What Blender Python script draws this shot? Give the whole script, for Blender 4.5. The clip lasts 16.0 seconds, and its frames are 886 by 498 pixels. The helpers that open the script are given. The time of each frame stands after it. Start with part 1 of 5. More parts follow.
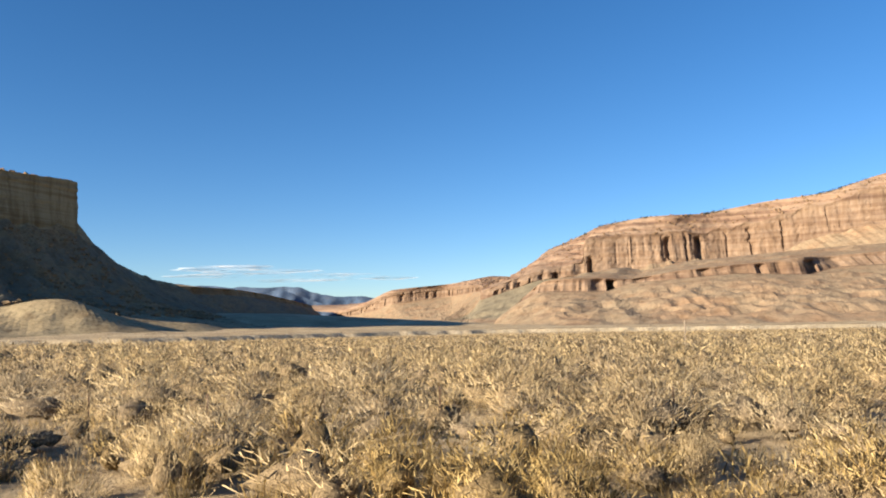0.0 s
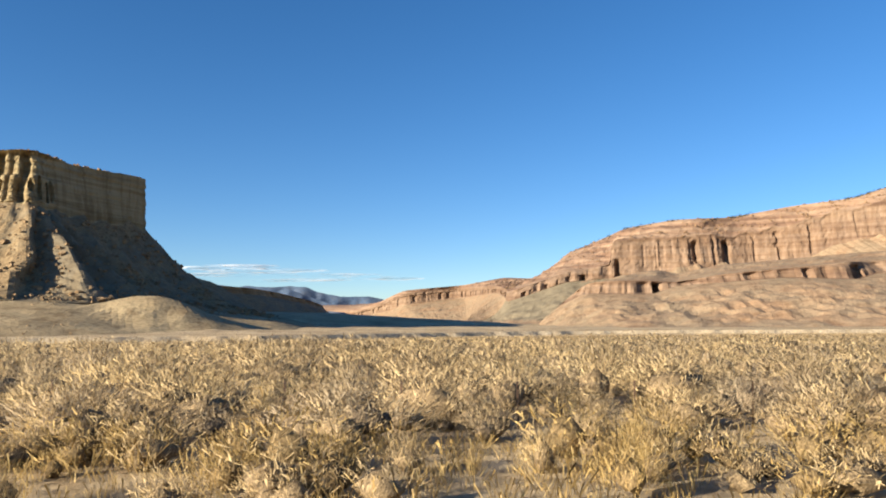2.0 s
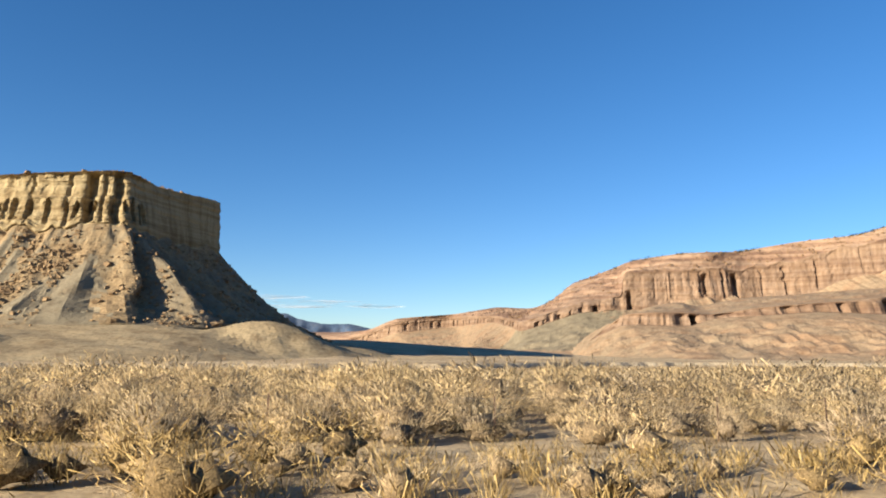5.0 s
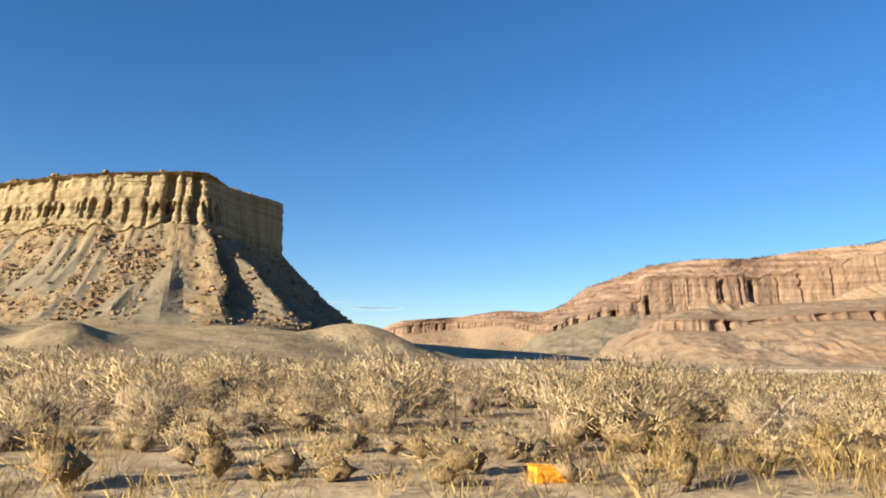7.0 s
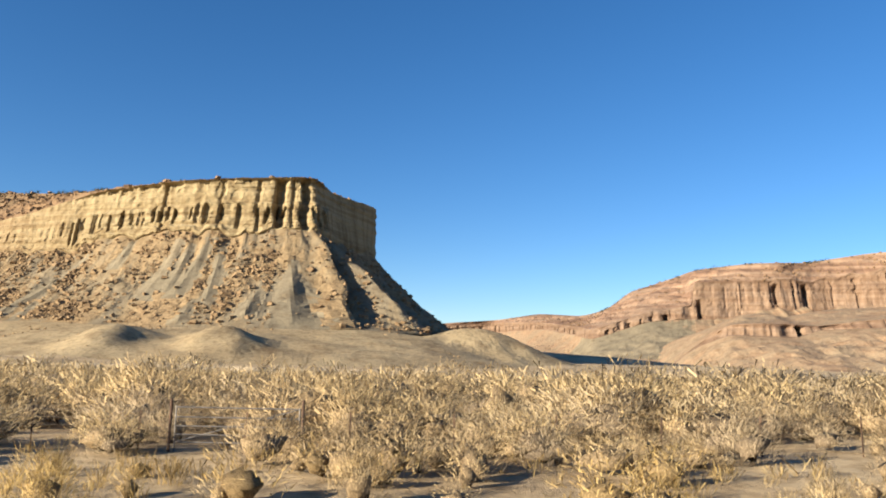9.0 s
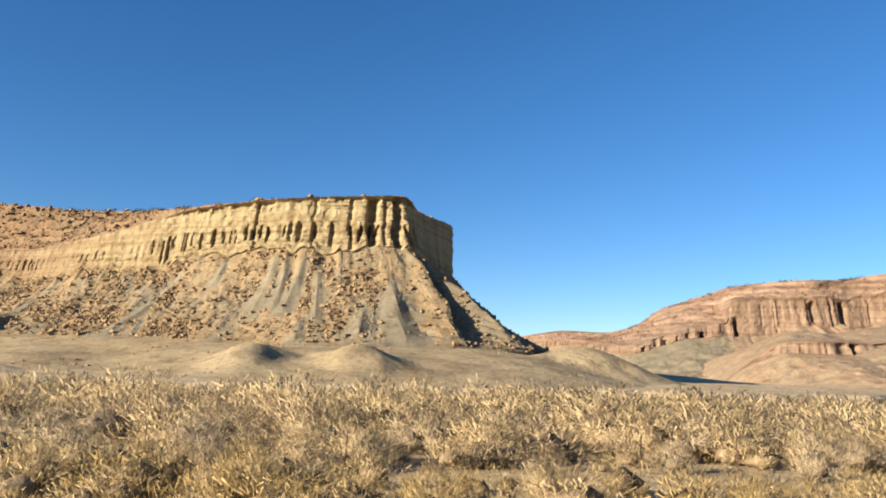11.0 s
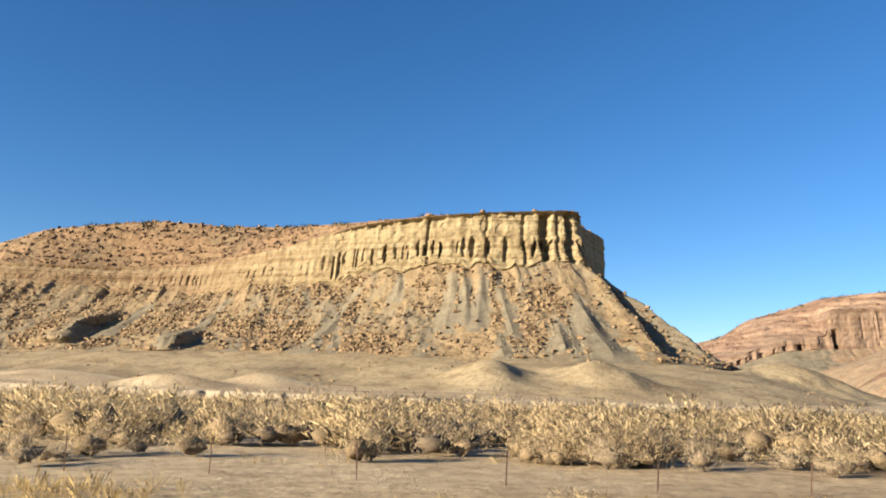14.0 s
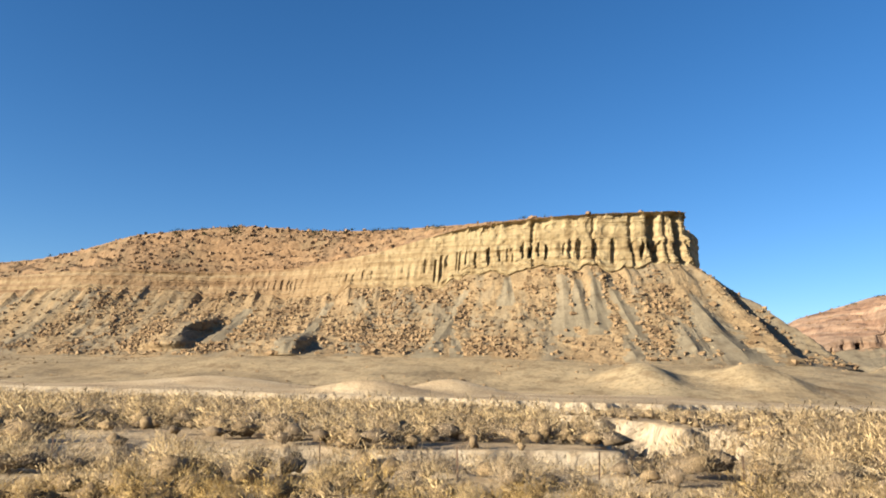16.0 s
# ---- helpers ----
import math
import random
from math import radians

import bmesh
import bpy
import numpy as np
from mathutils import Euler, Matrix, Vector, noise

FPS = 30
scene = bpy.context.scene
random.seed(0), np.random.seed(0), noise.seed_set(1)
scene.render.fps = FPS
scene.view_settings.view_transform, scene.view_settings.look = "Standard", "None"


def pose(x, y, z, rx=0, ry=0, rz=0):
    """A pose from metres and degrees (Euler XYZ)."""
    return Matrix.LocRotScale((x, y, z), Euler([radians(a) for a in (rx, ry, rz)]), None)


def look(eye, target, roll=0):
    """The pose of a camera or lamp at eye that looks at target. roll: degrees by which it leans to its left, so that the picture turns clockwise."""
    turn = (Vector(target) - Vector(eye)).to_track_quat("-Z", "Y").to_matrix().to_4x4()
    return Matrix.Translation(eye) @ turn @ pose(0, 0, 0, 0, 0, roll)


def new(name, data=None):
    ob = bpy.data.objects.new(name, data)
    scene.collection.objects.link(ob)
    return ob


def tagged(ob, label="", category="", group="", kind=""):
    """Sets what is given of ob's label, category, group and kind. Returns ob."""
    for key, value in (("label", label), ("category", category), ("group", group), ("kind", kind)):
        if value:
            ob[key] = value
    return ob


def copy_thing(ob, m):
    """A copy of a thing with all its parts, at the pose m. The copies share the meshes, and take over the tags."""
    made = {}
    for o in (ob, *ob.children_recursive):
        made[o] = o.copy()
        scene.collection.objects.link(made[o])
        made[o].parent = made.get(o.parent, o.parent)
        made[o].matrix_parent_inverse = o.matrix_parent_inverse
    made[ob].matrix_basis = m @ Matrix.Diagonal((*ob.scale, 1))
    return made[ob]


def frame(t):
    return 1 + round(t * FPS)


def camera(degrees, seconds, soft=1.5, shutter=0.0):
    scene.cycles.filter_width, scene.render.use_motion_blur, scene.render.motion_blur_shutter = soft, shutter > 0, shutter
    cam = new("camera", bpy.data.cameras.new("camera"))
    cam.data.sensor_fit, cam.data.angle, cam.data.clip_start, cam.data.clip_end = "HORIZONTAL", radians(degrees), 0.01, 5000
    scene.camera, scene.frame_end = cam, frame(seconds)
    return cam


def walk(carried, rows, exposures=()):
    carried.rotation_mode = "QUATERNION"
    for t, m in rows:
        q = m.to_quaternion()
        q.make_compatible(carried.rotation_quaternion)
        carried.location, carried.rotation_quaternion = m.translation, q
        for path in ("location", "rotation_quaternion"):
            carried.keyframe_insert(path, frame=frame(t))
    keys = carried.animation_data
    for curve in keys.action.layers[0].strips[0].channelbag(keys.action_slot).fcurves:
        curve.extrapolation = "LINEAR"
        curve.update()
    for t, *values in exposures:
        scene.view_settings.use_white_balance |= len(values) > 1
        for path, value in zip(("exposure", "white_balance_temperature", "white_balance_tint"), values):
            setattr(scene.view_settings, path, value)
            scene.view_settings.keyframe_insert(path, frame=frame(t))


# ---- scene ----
# A valley road in desert cliff country on a clear winter afternoon. The road runs along -x; the land north of it (+y) is in view.
EYE = 2.9
cam = camera(60.7, 16.0, soft=1.9)
# seconds, x, y, yaw to the left, pitch up, roll to the left
ROWS = [
    (0.0, 0.00, 0.00, 0.299, 5.714, -0.922),
    (0.5, -14.25, 0.03, 1.437, 5.526, -0.618),
    (1.0, -28.52, 0.04, 1.049, 5.442, -0.544),
    (1.5, -42.78, 0.02, 0.562, 5.382, -0.302),
    (2.0, -57.06, -0.02, 0.054, 5.806, -0.347),
    (2.5, -71.34, -0.09, -0.430, 6.414, -0.390),
    (3.0, -85.63, -0.18, -0.832, 6.583, -0.547),
    (3.5, -99.92, -0.29, -1.314, 7.130, -0.328),
    (4.0, -114.22, -0.42, -1.569, 7.684, -0.102),
    (6.5, -185.80, -1.36, -3.332, 8.086, 0.876),
    (7.0, -200.13, -1.60, -3.164, 8.150, 1.019),
    (7.5, -214.47, -1.86, -2.901, 8.231, 1.138),
    (8.0, -228.82, -2.14, -3.171, 8.273, 1.137),
    (8.5, -243.18, -2.43, -3.069, 8.254, 1.264),
    (9.0, -257.55, -2.73, -1.625, 8.324, 1.352),
    (11.5, -329.53, -4.47, -1.116, 9.766, 1.575),
    (12.0, -343.96, -4.85, -0.820, 9.936, 1.673),
    (12.5, -358.40, -5.25, -0.277, 9.998, 1.663),
    (13.0, -372.86, -5.65, -0.180, 10.119, 1.555),
    (13.5, -387.34, -6.06, 2.124, 10.180, 1.782),
    (14.0, -401.83, -6.49, 2.118, 10.214, 1.758),
    (14.5, -416.34, -6.92, 2.195, 10.283, 1.799),
    (15.0, -430.88, -7.36, 2.754, 10.262, 1.732),
    (15.5, -445.43, -7.80, 3.190, 10.260, 1.531),
    (16.0, -460.00, -8.25, 3.602, 10.223, 1.417),
]


def ride(x, y, yaw, pitch, roll):
    a, b = radians(yaw), radians(pitch)
    ahead = Vector((-math.sin(a) * math.cos(b), math.cos(a) * math.cos(b), math.sin(b)))
    eye = Vector((x, y, EYE))
    return look(eye, eye + ahead, roll)


walk(cam, [(t, ride(*row)) for t, *row in ROWS], exposures=[(0.0, 1.6), (16.0, 1.6)])

# ---- light ----
SUN_WAY = Vector((-0.84, -0.54, 0.0)).normalized() * math.cos(radians(16.3)) + Vector((0, 0, math.sin(radians(16.3))))
world = bpy.data.worlds.new("world")
scene.world = world
world.use_nodes = True
wn, wl = world.node_tree.nodes, world.node_tree.links
sky = wn.new("ShaderNodeTexSky")
sky.sky_type, sky.sun_disc = "NISHITA", False
sky.sun_elevation = radians(16.3)
sky.sun_rotation = math.atan2(SUN_WAY.x, SUN_WAY.y)
sky.altitude, sky.air_density, sky.dust_density, sky.ozone_density = 1600, 1.0, 0.5, 3.0
wn["Background"].inputs["Strength"].default_value = 0.0525
clear = wn.new("ShaderNodeHueSaturation")
clear.inputs["Saturation"].default_value = 1.22
wl.new(sky.outputs["Color"], clear.inputs["Color"])
cool = wn.new("ShaderNodeMix")
cool.data_type, cool.blend_type = "RGBA", "MULTIPLY"
cool.inputs["Factor"].default_value = 1.0
cool.inputs["B"].default_value = (0.985, 0.98, 1.05, 1.0)
wl.new(clear.outputs["Color"], cool.inputs["A"])
wl.new(cool.outputs["Result"], wn["Background"].inputs["Color"])
sun_data = bpy.data.lights.new("sun", "SUN")
sun_data.energy, sun_data.angle, sun_data.color = 5.0, radians(0.5), (1.0, 0.88, 0.69)
sun = new("sun", sun_data)
sun.rotation_euler = SUN_WAY.to_track_quat("Z", "Y").to_euler()

# ---- numeric tools ----
rng = np.random.default_rng(7)


def lattice(ix, iy, iz):
    n = (ix * 374761393 + iy * 668265263 + iz * 2147483647 + 1013904223) & 0xFFFFFFFF
    n = ((n ^ (n >> 13)) * 1274126177) & 0xFFFFFFFF
    n = ((n ^ (n >> 16)) * 2246822519) & 0xFFFFFFFF
    return ((n ^ (n >> 15)) & 0xFFFFFF) / 16777215.0 * 2 - 1


def grain(x, y, z=0.0):
    """Smooth noise from -1 to 1 over arrays of places."""
    x, y, z = np.broadcast_arrays(np.asarray(x, float), np.asarray(y, float), np.asarray(z, float))
    ix, iy, iz = (np.floor(q).astype(np.int64) for q in (x, y, z))
    fx, fy, fz = x - ix, y - iy, z - iz
    fx, fy, fz = (q * q * (3 - 2 * q) for q in (fx, fy, fz))
    total = 0.0
    for dx in (0, 1):
        for dy in (0, 1):
            for dz in (0, 1):
                w = (fx if dx else 1 - fx) * (fy if dy else 1 - fy) * (fz if dz else 1 - fz)
                total = total + w * lattice(ix + dx, iy + dy, iz + dz)
    return total


def rough(x, y, z=0.0, octaves=4, gain=0.5):
    total, amp, f = 0.0, 1.0, 1.0
    for k in range(octaves):
        total = total + amp * grain(np.asarray(x) * f + 17.3 * k, np.asarray(y) * f - 9.1 * k, np.asarray(z) * f + 5.7 * k)
        amp, f = amp * gain, f * 2.03
    return total


def step(a, b, x):
    q = np.clip((np.asarray(x, float) - a) / (b - a), 0, 1)
    return q * q * (3 - 2 * q)


def mesh_from(name, verts, faces, material, smooth=False):
    """A mesh from arrays; faces is (n, 3) or (n, 4)."""
    me = bpy.data.meshes.new(name)
    verts, faces = np.asarray(verts, np.float32), np.asarray(faces, np.int32)
    n, k = faces.shape
    me.vertices.add(len(verts))
    me.vertices.foreach_set("co", verts.ravel())
    me.loops.add(n * k)
    me.loops.foreach_set("vertex_index", faces.ravel())
    me.polygons.add(n)
    me.polygons.foreach_set("loop_start", np.arange(0, n * k, k, dtype=np.int32))
    me.polygons.foreach_set("use_smooth", np.full(n, smooth))
    me.update(calc_edges=True)
    for m in material if isinstance(material, (list, tuple)) else [material]:
        me.materials.append(m)
    return me


def sheet_faces(rows, cols):
    a = np.arange(rows * cols).reshape(rows, cols)
    return np.stack([a[:-1, :-1], a[:-1, 1:], a[1:, 1:], a[1:, :-1]], -1).reshape(-1, 4)


def glide(points, n_each):
    """Catmull-Rom along the first axis of an array of stations."""
    p = np.asarray(points, float)
    p = np.concatenate([2 * p[:1] - p[1:2], p, 2 * p[-1:] - p[-2:-1]])
    out = []
    for k in range(1, len(p) - 2):
        n = n_each[k - 1]
        t = (np.arange(n) / n).reshape(-1, *([1] * (p.ndim - 1)))
        a, b, c, d = p[k - 1], p[k], p[k + 1], p[k + 2]
        # the slopes are damped, so that short stations beside long ones do not overshoot
        m1, m2 = 0.32 * (c - a), 0.32 * (d - b)
        out.append((2 * t**3 - 3 * t**2 + 1) * b + (t**3 - 2 * t**2 + t) * m1 + (-2 * t**3 + 3 * t**2) * c + (t**3 - t**2) * m2)
    out.append(p[-2:-1])
    return np.concatenate(out)


def spans(points, j, pitch):
    """Columns between stations; pitch is a length, or gives one for the middle of a stretch."""
    p = np.asarray(points, float)[:, j]
    fine = [pitch((a + b) / 2) if callable(pitch) else pitch for a, b in zip(p[:-1], p[1:])]
    return [max(2, int(np.linalg.norm(q) / w)) for q, w in zip(np.diff(p, axis=0), fine)]


def outward(rim, foot):
    d = foot[..., :2] - rim[..., :2]
    return d / np.maximum(np.linalg.norm(d, axis=-1, keepdims=True), 1e-6)


# ---- the lie of the land ----
BANK = np.array([(-1500, 330), (-700, 262), (-600, 244), (-550, 236), (-485, 214), (-445, 199), (-417, 196), (-394, 206), (-372, 216), (-330, 232), (-260, 256), (-222, 264), (-200, 276),
                 (-165, 296), (-131, 305), (-81, 375), (-30, 440), (40, 484), (123, 478), (260, 472), (600, 500), (1500, 520)], float)


def bank_line(x):
    return np.interp(x, BANK[:, 0], BANK[:, 1]) + 5 * grain(np.asarray(x) / 23.0, 3.3) + 3.2 * grain(np.asarray(x) / 7.0, 8.1) + 1.4 * grain(np.asarray(x) / 2.6, 2.1)


DOMES = [(-218, 431, 11.0, 33, 26), (-392, 334, 9.5, 15, 26), (-346, 334, 7.5, 17, 26), (-500, 244, 4.5, 16, 9), (-474, 262, 5.0, 15, 10), (-570, 300, 4.0, 36, 20)]


def domes(x, y):
    """Rounded clay hills at the foot of the butte."""
    total = 0.0
    for cx, cy, h, rx, ry in DOMES:
        q = ((x - cx) / rx) ** 2 + ((y - cy) / ry) ** 2
        total = total + h * np.exp(-q * (1 + 0.25 * grain(x / 9.0, y / 9.0, cx)))
    return total


ARROYO = np.array([(-560, 24), (-500, 25), (-472, 26), (-452, 29), (-441, 36), (-433, 39)], float)
GULLY = np.array([(-449, 30), (-446, 52), (-453, 80), (-448, 112), (-455, 145), (-449, 172), (-446, 192)], float)


def off_line(x, y, line):
    best = 1e9
    for (ax, ay), (bx, by) in zip(line[:-1], line[1:]):
        t = np.clip(((x - ax) * (bx - ax) + (y - ay) * (by - ay)) / ((bx - ax) ** 2 + (by - ay) ** 2), 0, 1)
        best = np.minimum(best, np.hypot(x - ax - t * (bx - ax), y - ay - t * (by - ay)))
    return best


SHELF = np.array([(-600, -0.5), (-480, -0.5), (-430, -0.4), (-387, -0.35), (-335, 0.0), (-262, 0.05), (-235, 0.5), (-200, 0.8), (-100, 0.6), (-30, 0.1), (60, 0.0)], float)


def ground_height(x, y):
    """The plain: a road bank, a brushy flat that falls to the wash, and beyond its cut bank a flat that rises to the cliffs."""
    x, y = np.broadcast_arrays(np.asarray(x, float), np.asarray(y, float))
    b = bank_line(x)
    near = -2.9 * step(60, b - 20, y) + 0.10 * rough(x / 7.0, y / 7.0, 1.5, 3) * step(5, 12, y) + 0.3 * grain(x / 38.0, y / 30.0, 4.4) * step(24, 50, y)
    near = near + np.interp(x, SHELF[:, 0], SHELF[:, 1]) * step(5, 12, y) * (1 - step(35, 90, y))
    near = near + 0.55 * (1 - step(3.4, 8.5, np.abs(y + 1.4))) - 0.15 * np.exp(-(((y - 10.0) / 2.5) ** 2))
    ragged = 2.2 * grain(x / 6.0, y / 6.0, 9.0) + 1.8 * grain(x / 2.3, y / 2.3, 5.0) + 0.7 * grain(x / 1.1, y / 1.1, 2.0)
    cut = 1 - step(4.5, 5.5, off_line(x, y, ARROYO) + ragged + 5 * step(-446, -430, x))
    cut = np.maximum(cut, 1 - step(3.6, 5.0, off_line(x, y, GULLY) + ragged))
    near = near - np.interp(x, [-475, -457, -447, -436], [0.9, 1.5, 3.4, 2.7]) * cut * step(16, 20, y)
    far = -0.7 + 0.010 * np.clip(y - b, 0, None) + 0.9 * rough(x / 60.0, y / 60.0, 2.2, 3) * step(5, 80, y - b) + domes(x, y) * step(2, 20, y - b)
    # a low terrace up the valley, and the deep bed of the wash under its tallest bank
    far = far + np.interp(x, [-280, -200, -130, -40, 45], [14, 13, 9, 5.5, 0]) * step(700, 790, y) * (1 - step(950, 1150, y))
    near = near - 2.6 * np.exp(-(((y - b + 9) / 11.0) ** 2)) * step(-500, -470, x) * (1 - step(-400, -370, x))
    return near + (far - near) * step(-0.3, 0.9, y - b)

# ---- materials ----
def material(name, roughness=0.95):
    m = bpy.data.materials.new(name)
    m.use_nodes = True
    nt = m.node_tree
    bsdf = nt.nodes["Principled BSDF"]
    bsdf.inputs["Roughness"].default_value = roughness
    bsdf.inputs["Specular IOR Level"].default_value = 0.15
    return m, nt, bsdf


def node(nt, kind, **values):
    n = nt.nodes.new(kind)
    for key, value in values.items():
        n.inputs[key].default_value = value
    return n


def place_of(nt, scale=(1, 1, 1)):
    geo = nt.nodes.new("ShaderNodeNewGeometry")
    mul = nt.nodes.new("ShaderNodeVectorMath")
    mul.operation = "MULTIPLY"
    mul.inputs[1].default_value = scale
    nt.links.new(geo.outputs["Position"], mul.inputs[0])
    return mul.outputs[0]


def noise_of(nt, scale=(1, 1, 1), detail=5.0, rough_=0.6, distortion=0.0):
    n = node(nt, "ShaderNodeTexNoise", Scale=1.0, Detail=detail, Roughness=rough_, Distortion=distortion)
    nt.links.new(place_of(nt, scale), n.inputs["Vector"])
    return n.outputs["Fac"]


def ramp_of(nt, fac, stops):
    r = nt.nodes.new("ShaderNodeValToRGB")
    e = r.color_ramp.elements
    while len(e) < len(stops):
        e.new(0.5)
    for k, (p, c) in enumerate(stops):
        e[k].position, e[k].color = p, (*c, 1)
    nt.links.new(fac, r.inputs["Fac"])
    return r.outputs["Color"]


def mix_of(nt, fac, a, b, blend="MIX"):
    n = nt.nodes.new("ShaderNodeMix")
    n.data_type, n.blend_type = "RGBA", blend
    for sock, value in ((n.inputs["Factor"], fac), (n.inputs["A"], a), (n.inputs["B"], b)):
        if isinstance(value, (int, float)):
            sock.default_value = value
        elif isinstance(value, tuple):
            sock.default_value = (*value, 1)
        else:
            nt.links.new(value, sock)
    return n.outputs["Result"]


TONE = (0.77, 0.78, 0.775)


def tone_of(nt, col):
    """Deepens a stone or slope colour evenly, balanced against exposure and sky strength."""
    return mix_of(nt, 1.0, col, TONE, "MULTIPLY")


def bump_of(nt, bsdf, height, distance, strength=0.6):
    b = node(nt, "ShaderNodeBump", Strength=strength, Distance=distance)
    nt.links.new(height, b.inputs["Height"])
    nt.links.new(b.outputs["Normal"], bsdf.inputs["Normal"])


def rock_material(name, pale, mid, dark, band=0.11, streak=0.25):
    """Bedded sandstone: level beds of uneven thickness, upright water stains, fine grain."""
    m, nt, bsdf = material(name)
    beds = ramp_of(nt, noise_of(nt, (0.004, 0.004, band), 4, 0.65), [(0.30, dark), (0.46, mid), (0.60, pale), (0.78, mid)])
    stain = ramp_of(nt, noise_of(nt, (0.16, 0.16, 0.012), 4, 0.6), [(0.42, (0.62, 0.56, 0.50)), (0.62, (1, 1, 1))])
    patch = ramp_of(nt, noise_of(nt, (0.03, 0.03, 0.05), 4), [(0.35, (0.82, 0.80, 0.80)), (0.65, (1.08, 1.05, 1.0))])
    col = mix_of(nt, streak, beds, mix_of(nt, 1.0, beds, stain, "MULTIPLY"))
    col = mix_of(nt, 1.0, col, patch, "MULTIPLY")
    nt.links.new(tone_of(nt, col), bsdf.inputs["Base Color"])
    bump_of(nt, bsdf, noise_of(nt, (0.35, 0.35, 0.8), 6, 0.7), 1.2, 0.7)
    return m


def slope_material(name, a, b, c, spots):
    """Loose shale and rubble: broad colour drifts down the slope, stones and low scrub as spots."""
    m, nt, bsdf = material(name)
    drift = ramp_of(nt, noise_of(nt, (0.022, 0.022, 0.014), 5, 0.6, 0.6), [(0.36, a), (0.5, b), (0.66, c)])
    spot = ramp_of(nt, noise_of(nt, (0.45, 0.45, 0.45), 4, 0.75), [(0.36, spots), (0.50, (1, 1, 1)), (0.70, (1.15, 1.12, 1.05))])
    col = mix_of(nt, 0.8, drift, mix_of(nt, 1.0, drift, spot, "MULTIPLY"))
    clump = ramp_of(nt, noise_of(nt, (0.09, 0.07, 0.12), 5, 0.7), [(0.34, (0.62, 0.56, 0.52)), (0.50, (1, 1, 1)), (0.70, (1.16, 1.12, 1.06))])
    col = mix_of(nt, 0.85, col, mix_of(nt, 1.0, col, clump, "MULTIPLY"))
    nt.links.new(tone_of(nt, col), bsdf.inputs["Base Color"])
    bump_of(nt, bsdf, noise_of(nt, (0.4, 0.4, 0.4), 6, 0.7), 0.8, 0.6)
    return m


def soil_material():
    m, nt, bsdf = material("dry_soil")
    broad = ramp_of(nt, noise_of(nt, (0.03, 0.05, 0.05), 5), [(0.36, (0.315, 0.232, 0.14)), (0.5, (0.405, 0.31, 0.192)), (0.66, (0.495, 0.396, 0.26))])
    fine = ramp_of(nt, noise_of(nt, (1.3, 1.3, 1.3), 6, 0.7), [(0.34, (0.62, 0.58, 0.52)), (0.55, (1, 1, 1)), (0.72, (1.2, 1.18, 1.12))])
    # cut banks lay bare a paler silt
    geo = nt.nodes.new("ShaderNodeNewGeometry")
    split = nt.nodes.new("ShaderNodeSeparateXYZ")
    nt.links.new(geo.outputs["True Normal"], split.inputs[0])
    steep = ramp_of(nt, split.outputs["Z"], [(0.62, (1, 1, 1)), (0.90, (0, 0, 0))])
    silt = ramp_of(nt, noise_of(nt, (1.1, 1.1, 0.16), 6, 0.7), [(0.38, (0.22, 0.17, 0.115)), (0.5, (0.39, 0.315, 0.215)), (0.66, (0.52, 0.43, 0.305))])
    col = mix_of(nt, steep, mix_of(nt, 1.0, broad, fine, "MULTIPLY"), silt)
    nt.links.new(col, bsdf.inputs["Base Color"])
    bump_of(nt, bsdf, noise_of(nt, (1.6, 1.6, 1.6), 8, 0.72), 0.28, 0.9)
    return m


def brush_material(name, dark, mid, pale):
    """Dry twigs and seed heads, which let some light through; each stalk of its own tone."""
    m, nt, bsdf = material(name, 0.9)
    geo = nt.nodes.new("ShaderNodeNewGeometry")
    bark = tuple(0.5 * c for c in dark)
    tone = ramp_of(nt, geo.outputs["Random Per Island"], [(0.0, bark), (0.12, bark), (0.20, dark), (0.5, mid), (1.0, pale)])
    drift = ramp_of(nt, noise_of(nt, (0.16, 0.16, 0.1), 4), [(0.36, (0.84, 0.82, 0.84)), (0.62, (1.10, 1.07, 0.99))])
    col = mix_of(nt, 1.0, tone, drift, "MULTIPLY")
    nt.links.new(col, bsdf.inputs["Base Color"])
    thin = nt.nodes.new("ShaderNodeBsdfTranslucent")
    nt.links.new(col, thin.inputs["Color"])
    both = node(nt, "ShaderNodeMixShader", Fac=0.3)
    nt.links.new(bsdf.outputs[0], both.inputs[1])
    nt.links.new(thin.outputs[0], both.inputs[2])
    nt.links.new(both.outputs[0], nt.nodes["Material Output"].inputs["Surface"])
    return m


